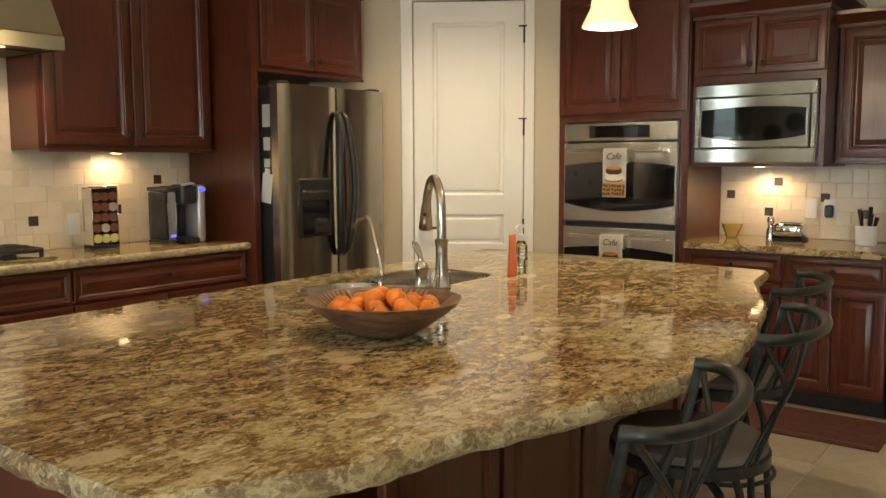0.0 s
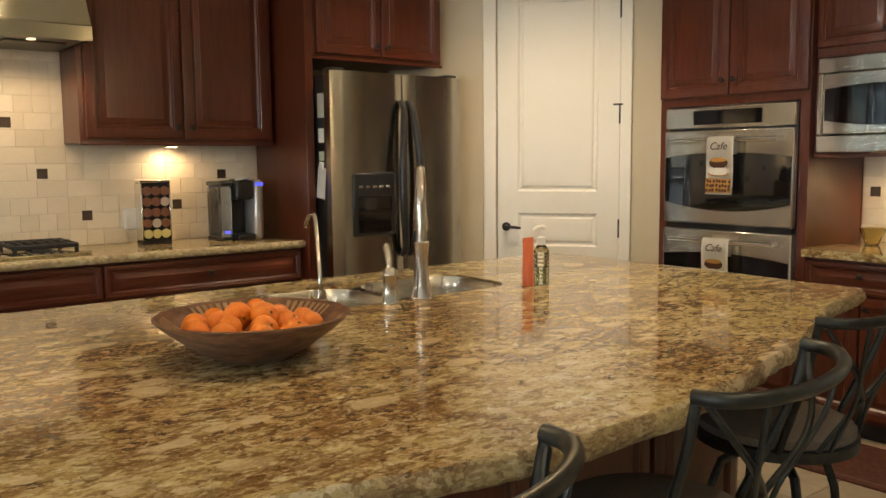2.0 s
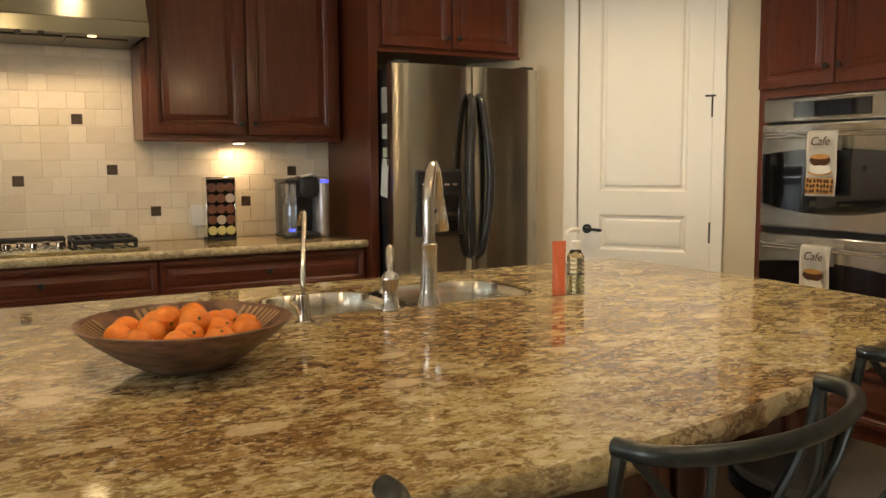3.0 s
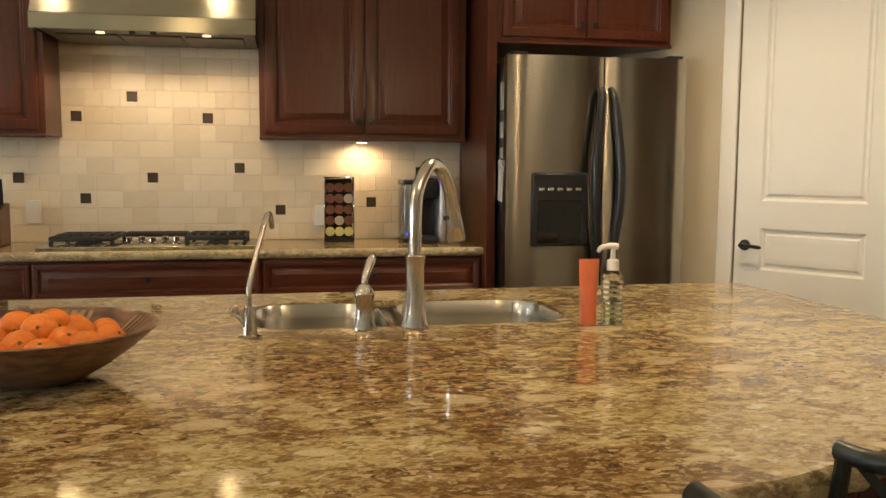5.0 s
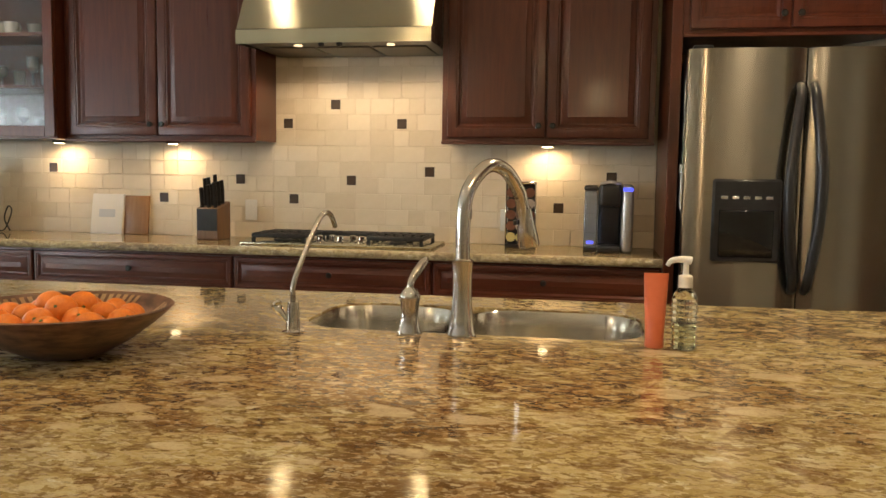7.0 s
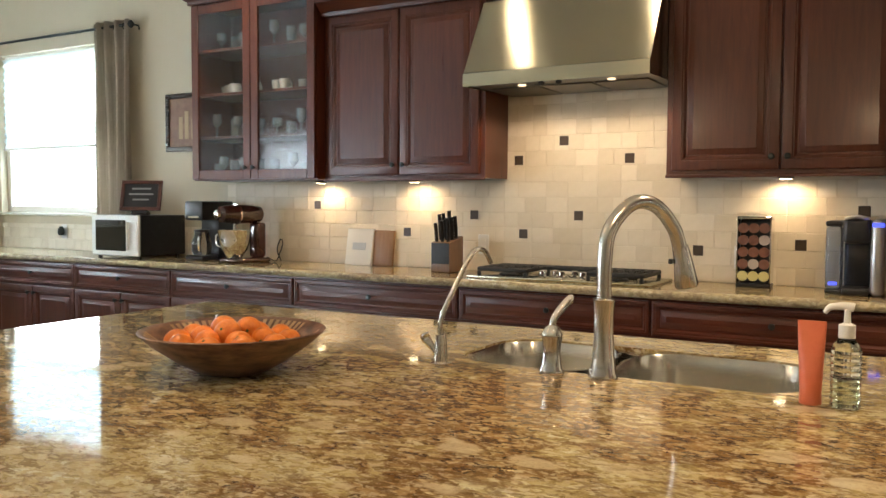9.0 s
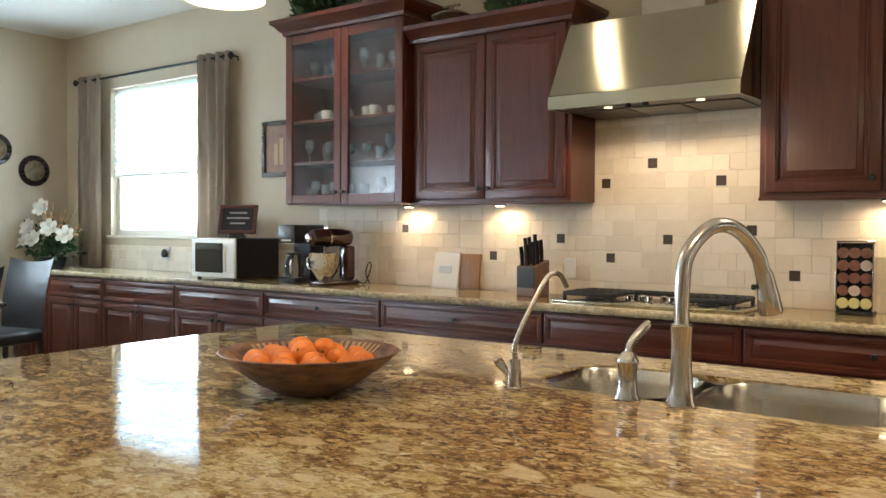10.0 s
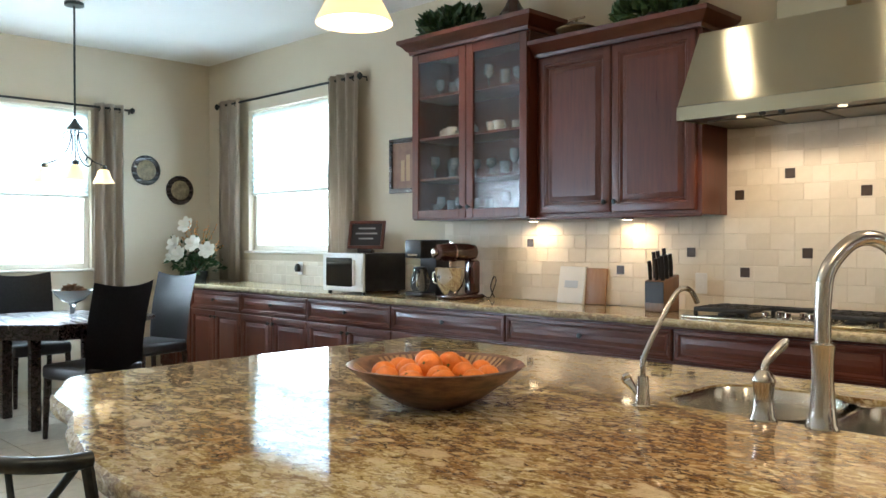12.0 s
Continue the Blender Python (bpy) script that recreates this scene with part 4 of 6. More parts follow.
def microwave_unit():
    a, c = 0.882, 1.622
    u = thing("wall_cabinet", EAST @ Matrix.Translation((0, 0.04, 0)), "cherry cabinet with two small doors over the built-in microwave", "cabinet", "wall cabinets")
    part("side_panel", box(a, a + 0.03, 0.022, 0.55, 1.379, 2.21), CHERRY, u)
    part("side_panel", box(c - 0.03, c, 0.022, 0.55, 1.379, 2.21), CHERRY, u)
    part("upper_body", box(a + 0.0305, c - 0.0305, 0.022, 0.55, 1.84, 2.21), CHERRY, u)
    part("bottom_panel", box(a, c, 0.022, 0.55, 1.36, 1.3785), CHERRY, u)
    mid = (a + c) / 2
    for p, q, s in ((a + 0.006, mid - 0.003, 1), (mid + 0.003, c - 0.006, -1)):
        d = part("cabinet_door", panel(p, q, 1.885, 2.20, 0, 0.05), CHERRY, u, "", 25)
        knob(q - 0.03 if s > 0 else p + 0.03, 0, 1.94, d)
    part("crown", crown(a, c, 0.55, 2.21, 2.30, False, True), CHERRY_X, u, "stepped crown moulding", 25)
    m = thing("built_in_microwave", EAST @ Matrix.Translation((0, 0.02, 0)), "stainless built-in microwave with a dark bowed window", "microwave")
    x0, x1, z0, z1 = 0.914, 1.590, 1.380, 1.832
    part("body", box(x0 + 0.04, x1 - 0.04, 0.03, 0.45, z0 + 0.03, z1 - 0.03), BLACK, m)
    b = box(x0, x1, -0.012, 0.03, z1 - 0.075, z1, 0.006)
    box(x0, x1, -0.012, 0.03, z0, z0 + 0.085, 0.006, b)
    box(x0, x0 + 0.03, -0.012, 0.03, z0 + 0.085, z1 - 0.075, 0.006, b)
    box(x1 - 0.03, x1, -0.012, 0.03, z0 + 0.085, z1 - 0.075, 0.006, b)
    part("trim_frame", b, CHROME_SATIN, m, "bright steel trim frame")
    d = part("microwave_door", box(x0 + 0.034, x1 - 0.034, -0.02, 0.028, z0 + 0.088, z1 - 0.078, 0.006), CHROME_SATIN, m)
    part("window", arched(x0 + 0.045, x1 - 0.05, z0 + 0.155, z1 - 0.150, 0.03, -0.0235, 0.004), BLACKGLASS, d, "dark bowed window")


CHROME_SATIN = steel("satin_steel", (0.74, 0.71, 0.64), 0.14, "x")
microwave_unit()
wall_unit(1.63, 2.35, EAST @ Matrix.Translation((0, 0.27, 0)), 1.385, 2.12, 0.335, 2.21, left=True, right=True)
CT_KEEP = CT
CT = 0.914
base_unit(0.879, 1.44, EAST @ Matrix.Translation((0, 0.01, 0)), 0.59)
base_unit(1.442, 1.98, EAST @ Matrix.Translation((0, 0.01, 0)), 0.59)
b = slab([(0.879, -0.02), (2.0, -0.02), (2.0, 0.595), (0.879, 0.595)], CT - 0.038, CT)
ob = tagged(link_mesh("countertop", b, GRANITE), "polished brown granite worktop on the east cabinets", "countertop")
ob.matrix_basis = EAST
CT = CT_KEEP
tagged(link_mesh("wall_stub", box(5.98, 6.62, 1.70, 1.845, 0, TOP), WALL), "beige painted wall end beside the cabinets", "wall", "", "structure")


# ---- things on the east counter ----
def on_east(x, y):
    return EAST @ Matrix.Translation((x, y, 0.914))


YELLOW_GLASS = glass("pale_yellow_glass", (0.9, 0.82, 0.5), 0.1)
t = thing("glass_bowl", on_east(1.02, 0.42), "small pale yellow glass bowl on the granite", "bowl")
part("bowl", lathe([(0.03, 0), (0.035, 0.005), (0.06, 0.07), (0.065, 0.085), (0.061, 0.084), (0.055, 0.07), (0.028, 0.01)], 20), YELLOW_GLASS, t)
t = thing("pepper_mill", on_east(1.26, 0.40), "shiny steel pepper mill beside the toaster", "pepper mill")
part("body", lathe([(0.026, 0), (0.026, 0.05), (0.018, 0.075), (0.02, 0.10), (0.023, 0.105)], 18), CHROME, t)
part("cap", lathe([(0.021, 0.105), (0.024, 0.12), (0.018, 0.14), (0.006, 0.145)], 18), CHROME, t)
t = thing("toaster", on_east(1.37, 0.42), "small chrome toaster with a black base", "toaster")
part("shell", box(-0.085, 0.085, -0.07, 0.07, 0.015, 0.105, 0.025, None, 3), CHROME, t)
part("base", box(-0.09, 0.09, -0.075, 0.075, 0, 0.018, 0.006), BLACK, t)
part("slot", box(-0.06, 0.06, -0.03, -0.012, 0.104, 0.1065), BLACK, t)
part("slot", box(-0.06, 0.06, 0.012, 0.03, 0.104, 0.1065), BLACK, t)
t = thing("utensil_crock", on_east(1.80, 0.36), "white ceramic crock holding dark cooking tools", "crock")
part("crock", lathe([(0.05, 0), (0.055, 0.005), (0.06, 0.11), (0.056, 0.112), (0.05, 0.02)], 22), PLASTIC, t)
for k in range(5):
    a = k * 1.3
    part("utensil", tube([(0.02 * math.cos(a), 0.02 * math.sin(a), 0.03), (0.05 * math.cos(a), 0.05 * math.sin(a), 0.16 + 0.015 * k)], [0.005, 0.012], 8), BLACK, t, "black handled tool")
for k, x in enumerate((1.44, 1.55)):
    t = thing("outlet", EAST @ Matrix.Translation((x, 0.597, 1.10)), "white double wall outlet" if k == 0 else "white wall outlet with a black plug-in warmer", "outlet", "outlets")
    part("plate", box(-0.036, 0.036, -0.009, -0.003, -0.058, 0.058, 0.003), PLASTIC, t)
    for z in (-0.02, 0.02):
        part("socket", box(-0.014, 0.014, -0.011, -0.0085, z - 0.013, z + 0.013, 0.002), PLASTIC, t)
    if k:
        part("plug", box(-0.024, 0.024, -0.05, -0.0115, -0.05, 0.025, 0.008), BLACK, t, "black plug-in block")


def outlet(x, z, label="white wall outlet on the tiled backsplash"):
    t = thing("outlet", pose(x, 5.498, z), label, "outlet", "outlets")
    part("plate", box(-0.036, 0.036, -0.008, -0.002, -0.058, 0.058, 0.003), PLASTIC, t)
    for dz in (-0.02, 0.02):
        part("socket", box(-0.014, 0.014, -0.010, -0.0078, dz - 0.013, dz + 0.013, 0.002), PLASTIC, t)
    return t


outlet(2.115, 1.085)
outlet(3.56, 1.06)
t = outlet(-1.72, 1.08, "white wall outlet with a small dark night light")
part("night_light", lathe([(0.02, -0.03), (0.028, -0.01), (0.024, 0.02), (0.01, 0.04)], 14, (0, -0.035, 0)), BRONZE, t, "dark bronze plug-in night light")

# ---- puck lights ----
for x, y, z in [(x, y, 1.4615) for x, y in PUCKS] + [(6.35, 2.66, 1.372)]:
    t = thing("puck_light", pose(x, y, z - 0.014), "small round lit under-cabinet puck light", "lamp", "puck lights")
    part("housing", lathe([(0.036, 0.0), (0.036, 0.012), (0.03, 0.0135)], 20), BRONZE, t)
    part("lens", lathe([(0.026, -0.0035), (0.028, -0.001)], 18), LENS, t, "lit lens")


# ---- cooktop ----
def cooktop():
    c = thing("gas_cooktop", pose(2.735, 5.235, CT), "stainless gas cooktop with black cast-iron grates and centre knobs", "cooktop")
    part("tray", box(-0.50, 0.50, -0.185, 0.20, 0, 0.014, 0.005, None, 2), STEEL, c, "brushed steel tray")
    for x0, x1 in ((-0.45, -0.16), (0.16, 0.45)):
        g = bmesh.new()
        box(x0, x1, -0.15, -0.132, 0.035, 0.058, 0.006, g)
        box(x0, x1, 0.155, 0.173, 0.035, 0.058, 0.006, g)
        box(x0, x0 + 0.018, -0.132, 0.155, 0.035, 0.058, 0.006, g)
        box(x1 - 0.018, x1, -0.132, 0.155, 0.035, 0.058, 0.006, g)
        for k in range(5):
            u = x0 + 0.05 + k * (x1 - x0 - 0.1) / 4
            box(u - 0.006, u + 0.006, -0.132, 0.155, 0.040, 0.060, 0.003, g)
        box(x0, x1, 0.004, 0.018, 0.040, 0.061, 0.003, g)
        for x in (x0 + 0.01, x1 - 0.01):
            for y in (-0.14, 0.164):
                box(x - 0.009, x + 0.009, y - 0.009, y + 0.009, 0.013, 0.036, 0.003, g)
        part("grate", g, IRON, c, "black cast-iron grate")
        for y in (-0.07, 0.09):
            part("burner", lathe([(0.045, 0.013), (0.045, 0.024), (0.03, 0.03), (0.03, 0.034), (0.01, 0.035)], 18, ((x0 + x1) / 2, y, 0)), IRON, c)
    g = bmesh.new()
    box(-0.15, 0.15, 0.08, 0.098, 0.035, 0.058, 0.006, g)
    box(-0.15, 0.15, 0.155, 0.173, 0.035, 0.058, 0.006, g)
    for k in range(6):
        u = -0.14 + k * 0.056
        box(u - 0.006, u + 0.006, 0.098, 0.155, 0.036, 0.060, 0.003, g)
    for x in (-0.14, 0.14):
        for y in (0.089, 0.164):
            box(x - 0.008, x + 0.008, y - 0.008, y + 0.008, 0.013, 0.036, 0.002, g)
    part("grate", g, IRON, c, "black cast-iron grate")
    for x, y in ((-0.11, -0.06), (-0.055, -0.02), (0.0, -0.07), (0.055, -0.02), (0.11, -0.06)):
        part("knob", lathe([(0.024, 0.013), (0.024, 0.018), (0.017, 0.024), (0.017, 0.045), (0.012, 0.049)], 18, (x, y, 0)), CHROME, c, "polished steel knob")


cooktop()


# ---- small things on the back counter ----
def pod_rack():
    t = thing("coffee_pod_rack", pose(3.645, 5.36, CT), "black and chrome carousel rack full of coffee pods", "pod rack")
    part("frame", box(-0.078, 0.078, -0.05, 0.05, 0, 0.02, 0.004), BLACK, t)
    part("back", box(-0.07, 0.07, 0.01, 0.04, 0.02, 0.325, 0.004), BLACK, t)
    for x in (-0.078, 0.072):
        part("side", box(x, x + 0.006, -0.05, 0.05, 0.02, 0.325, 0.002), CHROME, t, "chrome side")
    part("top", box(-0.08, 0.08, -0.052, 0.052, 0.325, 0.338, 0.005), CHROME, t, "chrome top plate")
    brown = two_tone("pod_foil_brown", (0.15, 0.06, 0.035), (0.24, 0.11, 0.07), 0.4)
    cream = material("pod_foil_cream", (0.62, 0.55, 0.22), 0.4)
    pale = material("pod_foil_pale", (0.5, 0.42, 0.36), 0.4)
    for r in range(5):
        for k in range(3):
            m = cream if r == 0 else (pale if (r, k) in ((1, 1), (3, 2)) else brown)
            part("pod", lathe_y([(0.017, 0), (0.022, 0.035), (0.0245, 0.037), (0.0245, 0.040)], (-0.048 + 0.048 * k, -0.008, 0.055 + r * 0.057), 16), m, t, "foil-lidded coffee pod")


def pod_brewer():
    t = thing("coffee_brewer", pose(4.09, 5.27, CT), "black and silver pod coffee brewer with a clear tank", "coffee maker")
    silver = material("silver_plastic", (0.55, 0.55, 0.56), 0.28, 0.6)
    tank = glass("blue_tinted_tank", (0.45, 0.55, 0.75), 0.05)
    blue = glow("blue_light", (0.08, 0.10, 1.0), 1.6, (0.02, 0.02, 0.1))
    part("column", box(-0.055, 0.055, 0.02, 0.15, 0, 0.33, 0.02, None, 3), BLACK, t)
    part("side", box(0.056, 0.112, -0.10, 0.15, 0, 0.335, 0.022, None, 3), silver, t, "silver side cheek")
    part("tank", box(-0.125, -0.058, -0.06, 0.14, 0.02, 0.30, 0.018, None, 3), tank, t, "clear water tank")
    part("tank_lid", box(-0.127, -0.056, -0.062, 0.142, 0.30, 0.325, 0.01, None, 2), BLACK, t)
    part("tank_base", box(-0.125, -0.056, -0.06, 0.14, 0.0, 0.022, 0.006), BLACK, t)
    part("head", box(-0.054, 0.054, -0.10, 0.03, 0.225, 0.34, 0.022, None, 3), BLACK, t)
    part("lid_handle", tube(curve([(-0.045, -0.08, 0.335), (0, -0.115, 0.345), (0.045, -0.08, 0.335)], 5), 0.008, 8), silver, t)
    part("drip_tray", box(-0.054, 0.054, -0.11, 0.02, 0, 0.035, 0.010, None, 2), BLACK, t)
    part("light", box(0.06, 0.108, -0.1015, -0.097, 0.30, 0.318, 0.003), blue, t, "blue indicator light")
    part("light", box(-0.11, -0.075, -0.0625, -0.0595, 0.04, 0.055, 0.002), blue, t, "blue tank light")


def knife_block():
    t = thing("knife_block", pose(1.97, 5.30, CT), "wooden knife block full of black-handled knives", "knife block")
    pale = wood("walnut_block", (0.14, 0.075, 0.035), (0.24, 0.135, 0.07), 0.45)
    b = box(-0.062, 0.062, -0.06, 0.10, 0, 0.17, 0.004)
    for v in b.verts:
        if v.co.z > 0.1:
            v.co.z += 0.035 * (v.co.y + 0.06) / 0.16
    part("block", b, pale, t)
    part("face", box(-0.058, 0.058, -0.064, -0.059, 0.05, 0.168, 0.002), BLACK, t, "dark front slots")
    for r in range(3):
        for k in range(3):
            x, y = -0.038 + k * 0.038, -0.035 + r * 0.045
            h = 0.09 + 0.015 * ((r * 2 + k) % 3) + 0.02 * r
            part("knife_handle", tube([(x, y, 0.16), (x + 0.002, y - 0.01, 0.19 + h * 0.5), (x + 0.004, y - 0.025, 0.19 + h)], [0.010, 0.012, 0.011], 8, None, 0.7), BLACK, t, "black knife handle")


def microwave_box():
    t = thing("countertop_microwave", pose(-0.81, 5.06, CT), "small white-fronted microwave with black sides", "microwave")
    part("case", box(0, 0.49, 0.02, 0.42, 0.015, 0.30, 0.006), BLACK, t, "black case")
    part("front_frame", box(0.0, 0.49, 0, 0.02, 0.015, 0.30, 0.006), PLASTIC, t, "white front")
    part("window", box(0.045, 0.36, -0.003, 0.002, 0.05, 0.265, 0.004), BLACKGLASS, t)
    part("door_handle", box(0.385, 0.395, -0.02, 0.0, 0.06, 0.25, 0.003), PLASTIC, t)
    part("keypad", box(0.41, 0.475, -0.003, 0.002, 0.05, 0.265, 0.003), PLASTIC, t)
    for x in (0.04, 0.45):
        for y in (0.04, 0.38):
            part("foot", lathe([(0.015, 0), (0.015, 0.017)], 10, (x, y, 0)), BLACK, t)


def drip_coffee_maker():
    t = thing("drip_coffee_maker", pose(0.10, 5.28, CT), "tall black drip coffee maker with a glass jug", "coffee maker")
    part("tower", box(-0.085, 0.085, 0.03, 0.17, 0, 0.40, 0.012, None, 2), BLACK, t)
    part("head", box(-0.085, 0.085, -0.12, 0.03, 0.27, 0.40, 0.014, None, 2), BLACK, t)
    part("base", box(-0.085, 0.085, -0.12, 0.03, 0, 0.035, 0.010), BLACK, t)
    part("trim", box(-0.05, 0.05, -0.1225, -0.119, 0.285, 0.30, 0.002), CHROME, t)
    jug = part("jug", lathe([(0.055, 0.037), (0.068, 0.06), (0.068, 0.12), (0.05, 0.17), (0.048, 0.19)], 22, (0, -0.045, 0)), glass("jug_glass", (0.8, 0.8, 0.8)), t, "clear glass jug")
    part("jug_lid", lathe([(0.05, 0.19), (0.05, 0.205), (0.02, 0.21)], 20, (0, -0.045, 0)), BLACK, jug)
    part("jug_handle", tube(curve([(0.04, -0.09, 0.18), (0.07, -0.14, 0.15), (0.06, -0.13, 0.08), (0.04, -0.10, 0.07)], 4), 0.008, 8), CHROME, jug)


def stand_mixer():
    t = thing("stand_mixer", pose(0.475, 5.24, CT, 0, 0, -12), "dark red stand mixer with a polished steel bowl", "mixer")
    red = material("dark_red_enamel", (0.045, 0.012, 0.010), 0.15, 0, 0.6)
    part("foot", box(-0.085, 0.085, -0.13, 0.16, 0, 0.03, 0.014, None, 3), red, t)
    part("pedestal", box(-0.045, 0.045, 0.07, 0.15, 0.03, 0.26, 0.018, None, 3), red, t)
    b = lathe([(0.02, -0.19), (0.055, -0.17), (0.066, -0.08), (0.064, 0.05), (0.055, 0.12), (0.02, 0.15)], 22)
    for v in b.verts:
        v.co = (v.co.x, v.co.z, 0.315 + v.co.y * 0.95)
    part("head", b, red, t)
    part("band", lathe_y([(0.067, 0), (0.0685, 0.006), (0.067, 0.012)], (0, -0.05, 0.315), 24), CHROME, t, "chrome trim band")
    part("attachment_cap", lathe_y([(0.03, 0), (0.028, 0.02), (0.02, 0.024)], (0, -0.188, 0.315), 16), CHROME, t)
    part("bowl", lathe([(0.05, 0.032), (0.055, 0.045), (0.085, 0.09), (0.10, 0.15), (0.107, 0.21), (0.11, 0.213), (0.104, 0.21), (0.08, 0.09)], 28, (0, -0.07, 0)), CHROME, t, "polished steel bowl")
    part("bowl_handle", tube(curve([(-0.10, -0.09, 0.19), (-0.15, -0.11, 0.17), (-0.14, -0.11, 0.11), (-0.09, -0.09, 0.10)], 4), 0.007, 8), CHROME, t)
    part("beater", tube([(0, -0.07, 0.26), (0, -0.07, 0.12)], 0.008, 8), CHROME, t)
    pts = curve([(0.05, 0.15, 0.03), (0.13, 0.16, 0.008), (0.20, 0.14, 0.06), (0.22, 0.15, 0.13), (0.18, 0.16, 0.15), (0.16, 0.15, 0.08), (0.19, 0.16, 0.01)], 6)
    part("cord", tube(pts, 0.004, 6), BLACK, t, "looped black cord")


def counter_books():
    t = thing("cookbook", pose(1.15, 5.43, CT, -10, 0, 0), "pale cookbook leaning against the backsplash", "book")
    part("cover", box(0, 0.20, 0.004, 0.03, 0, 0.235, 0.003), PLASTIC, t)
    part("title_panel", box(0.05, 0.15, 0.0015, 0.005, 0.10, 0.145, 0.001), material("pale_grey_print", (0.55, 0.6, 0.66), 0.5), t)
    t = thing("cutting_board", pose(1.33, 5.455, CT, -7, 0, 0), "honey-brown wooden cutting board leaning against the tiles", "cutting board")
    part("board", box(0, 0.17, 0, 0.018, 0, 0.225, 0.006, None, 2), wood("honey_wood", (0.26, 0.13, 0.05), (0.36, 0.20, 0.09), 0.4), t)


pod_rack()
pod_brewer()
knife_block()
microwave_box()
drip_coffee_maker()
stand_mixer()
counter_books()

LEAF = two_tone("leaf_green", (0.030, 0.075, 0.018), (0.075, 0.14, 0.04), 0.5, (20, 20, 20))
LEAF_DARK = two_tone("dark_leaf_green", (0.016, 0.045, 0.014), (0.045, 0.10, 0.03), 0.45, (20, 20, 20))
rnd = random.Random(5)


def leaf_mesh(spots, size, mat, parent, name="foliage", label=""):
    """Many small folded leaves at the given spots; each spot is (place, way)."""
    b = bmesh.new()
    for p, d in spots:
        d = d.normalized()
        s = d.orthogonal().normalized()
        s.rotate(Matrix.Rotation(rnd.uniform(0, 6.28), 3, d))
        n = d.cross(s)
        k = size * rnd.uniform(0.7, 1.25)
        w = k * rnd.uniform(0.28, 0.4)
        v = [b.verts.new(q) for q in (p, p + d * k * 0.4 + s * w + n * w * 0.35, p + d * k - n * k * 0.15, p + d * k * 0.4 - s * w + n * w * 0.35, p + d * k * 0.5)]
        b.faces.new((v[0], v[1], v[4]))
        b.faces.new((v[1], v[2], v[4]))
        b.faces.new((v[2], v[3], v[4]))
        b.faces.new((v[3], v[0], v[4]))
    return part(name, b, mat, parent, label, None)


def bush(x, y, z, rx, ry, rz, count, size, mat, label, pot):
    t = thing("potted_plant", pose(x, y, z), label, "plant", "plants on the cabinets")
    part("pot", lathe([(pot * 0.75, 0), (pot, pot * 0.9), (pot * 1.05, pot), (pot * 0.9, pot)], 18), BRONZE, t, "dark low pot")
    spots = []
    for _ in range(count):
        a, u = rnd.uniform(0, 6.28), rnd.uniform(0, 1) ** 0.5
        h = rnd.uniform(0, 1)
        d = Vector((math.cos(a) * u, math.sin(a) * u, 0.25 + h))
        p = Vector((rx * math.cos(a) * u, ry * math.sin(a) * u, pot * 0.6 + rz * h * (1.1 - 0.5 * u)))
        spots.append((p, d + Vector((rnd.uniform(-.5, .5), rnd.uniform(-.5, .5), rnd.uniform(-.4, .5)))))
    leaf_mesh(spots, size, mat, t)
    return t


bush(0.36, 5.27, 2.702, 0.27, 0.12, 0.16, 420, 0.07, LEAF_DARK, "dark green trailing plant on top of the cabinet", 0.06)
bush(1.90, 5.32, 2.532, 0.24, 0.10, 0.17, 420, 0.065, LEAF, "green leafy plant on top of the cabinet", 0.06)
bush(-0.72, 5.38, CT + 0.302, 0.06, 0.06, 0.13, 130, 0.05, LEAF, "small green herb in a dark pot on the microwave", 0.04)
t = thing("vase", pose(0.92, 5.28, 2.702), "tall dark brown vase on top of the cabinet", "vase")
part("body", lathe([(0.05, 0), (0.085, 0.03), (0.09, 0.07), (0.055, 0.12), (0.035, 0.16), (0.04, 0.22), (0.05, 0.26), (0.045, 0.262), (0.03, 0.2)], 24), material("brown_glaze", (0.05, 0.025, 0.018), 0.25, 0, 0.3), t)
t = thing("covered_dish", pose(1.40, 5.30, 2.532), "brass-coloured covered dish on top of the cabinet", "dish")
brass = two_tone("aged_brass", (0.16, 0.10, 0.045), (0.24, 0.16, 0.08), 0.35, (8, 8, 8), 3, 0.7)
part("dish", lathe([(0.04, 0), (0.06, 0.01), (0.12, 0.05), (0.125, 0.062), (0.05, 0.095), (0.02, 0.10)], 26), brass, t)
part("finial", tube([(-0.06, 0, 0.125), (0.06, 0, 0.125)], 0.008, 8, lathe([(0.02, 0.10), (0.008, 0.105), (0.008, 0.122)], 12)), brass, t)

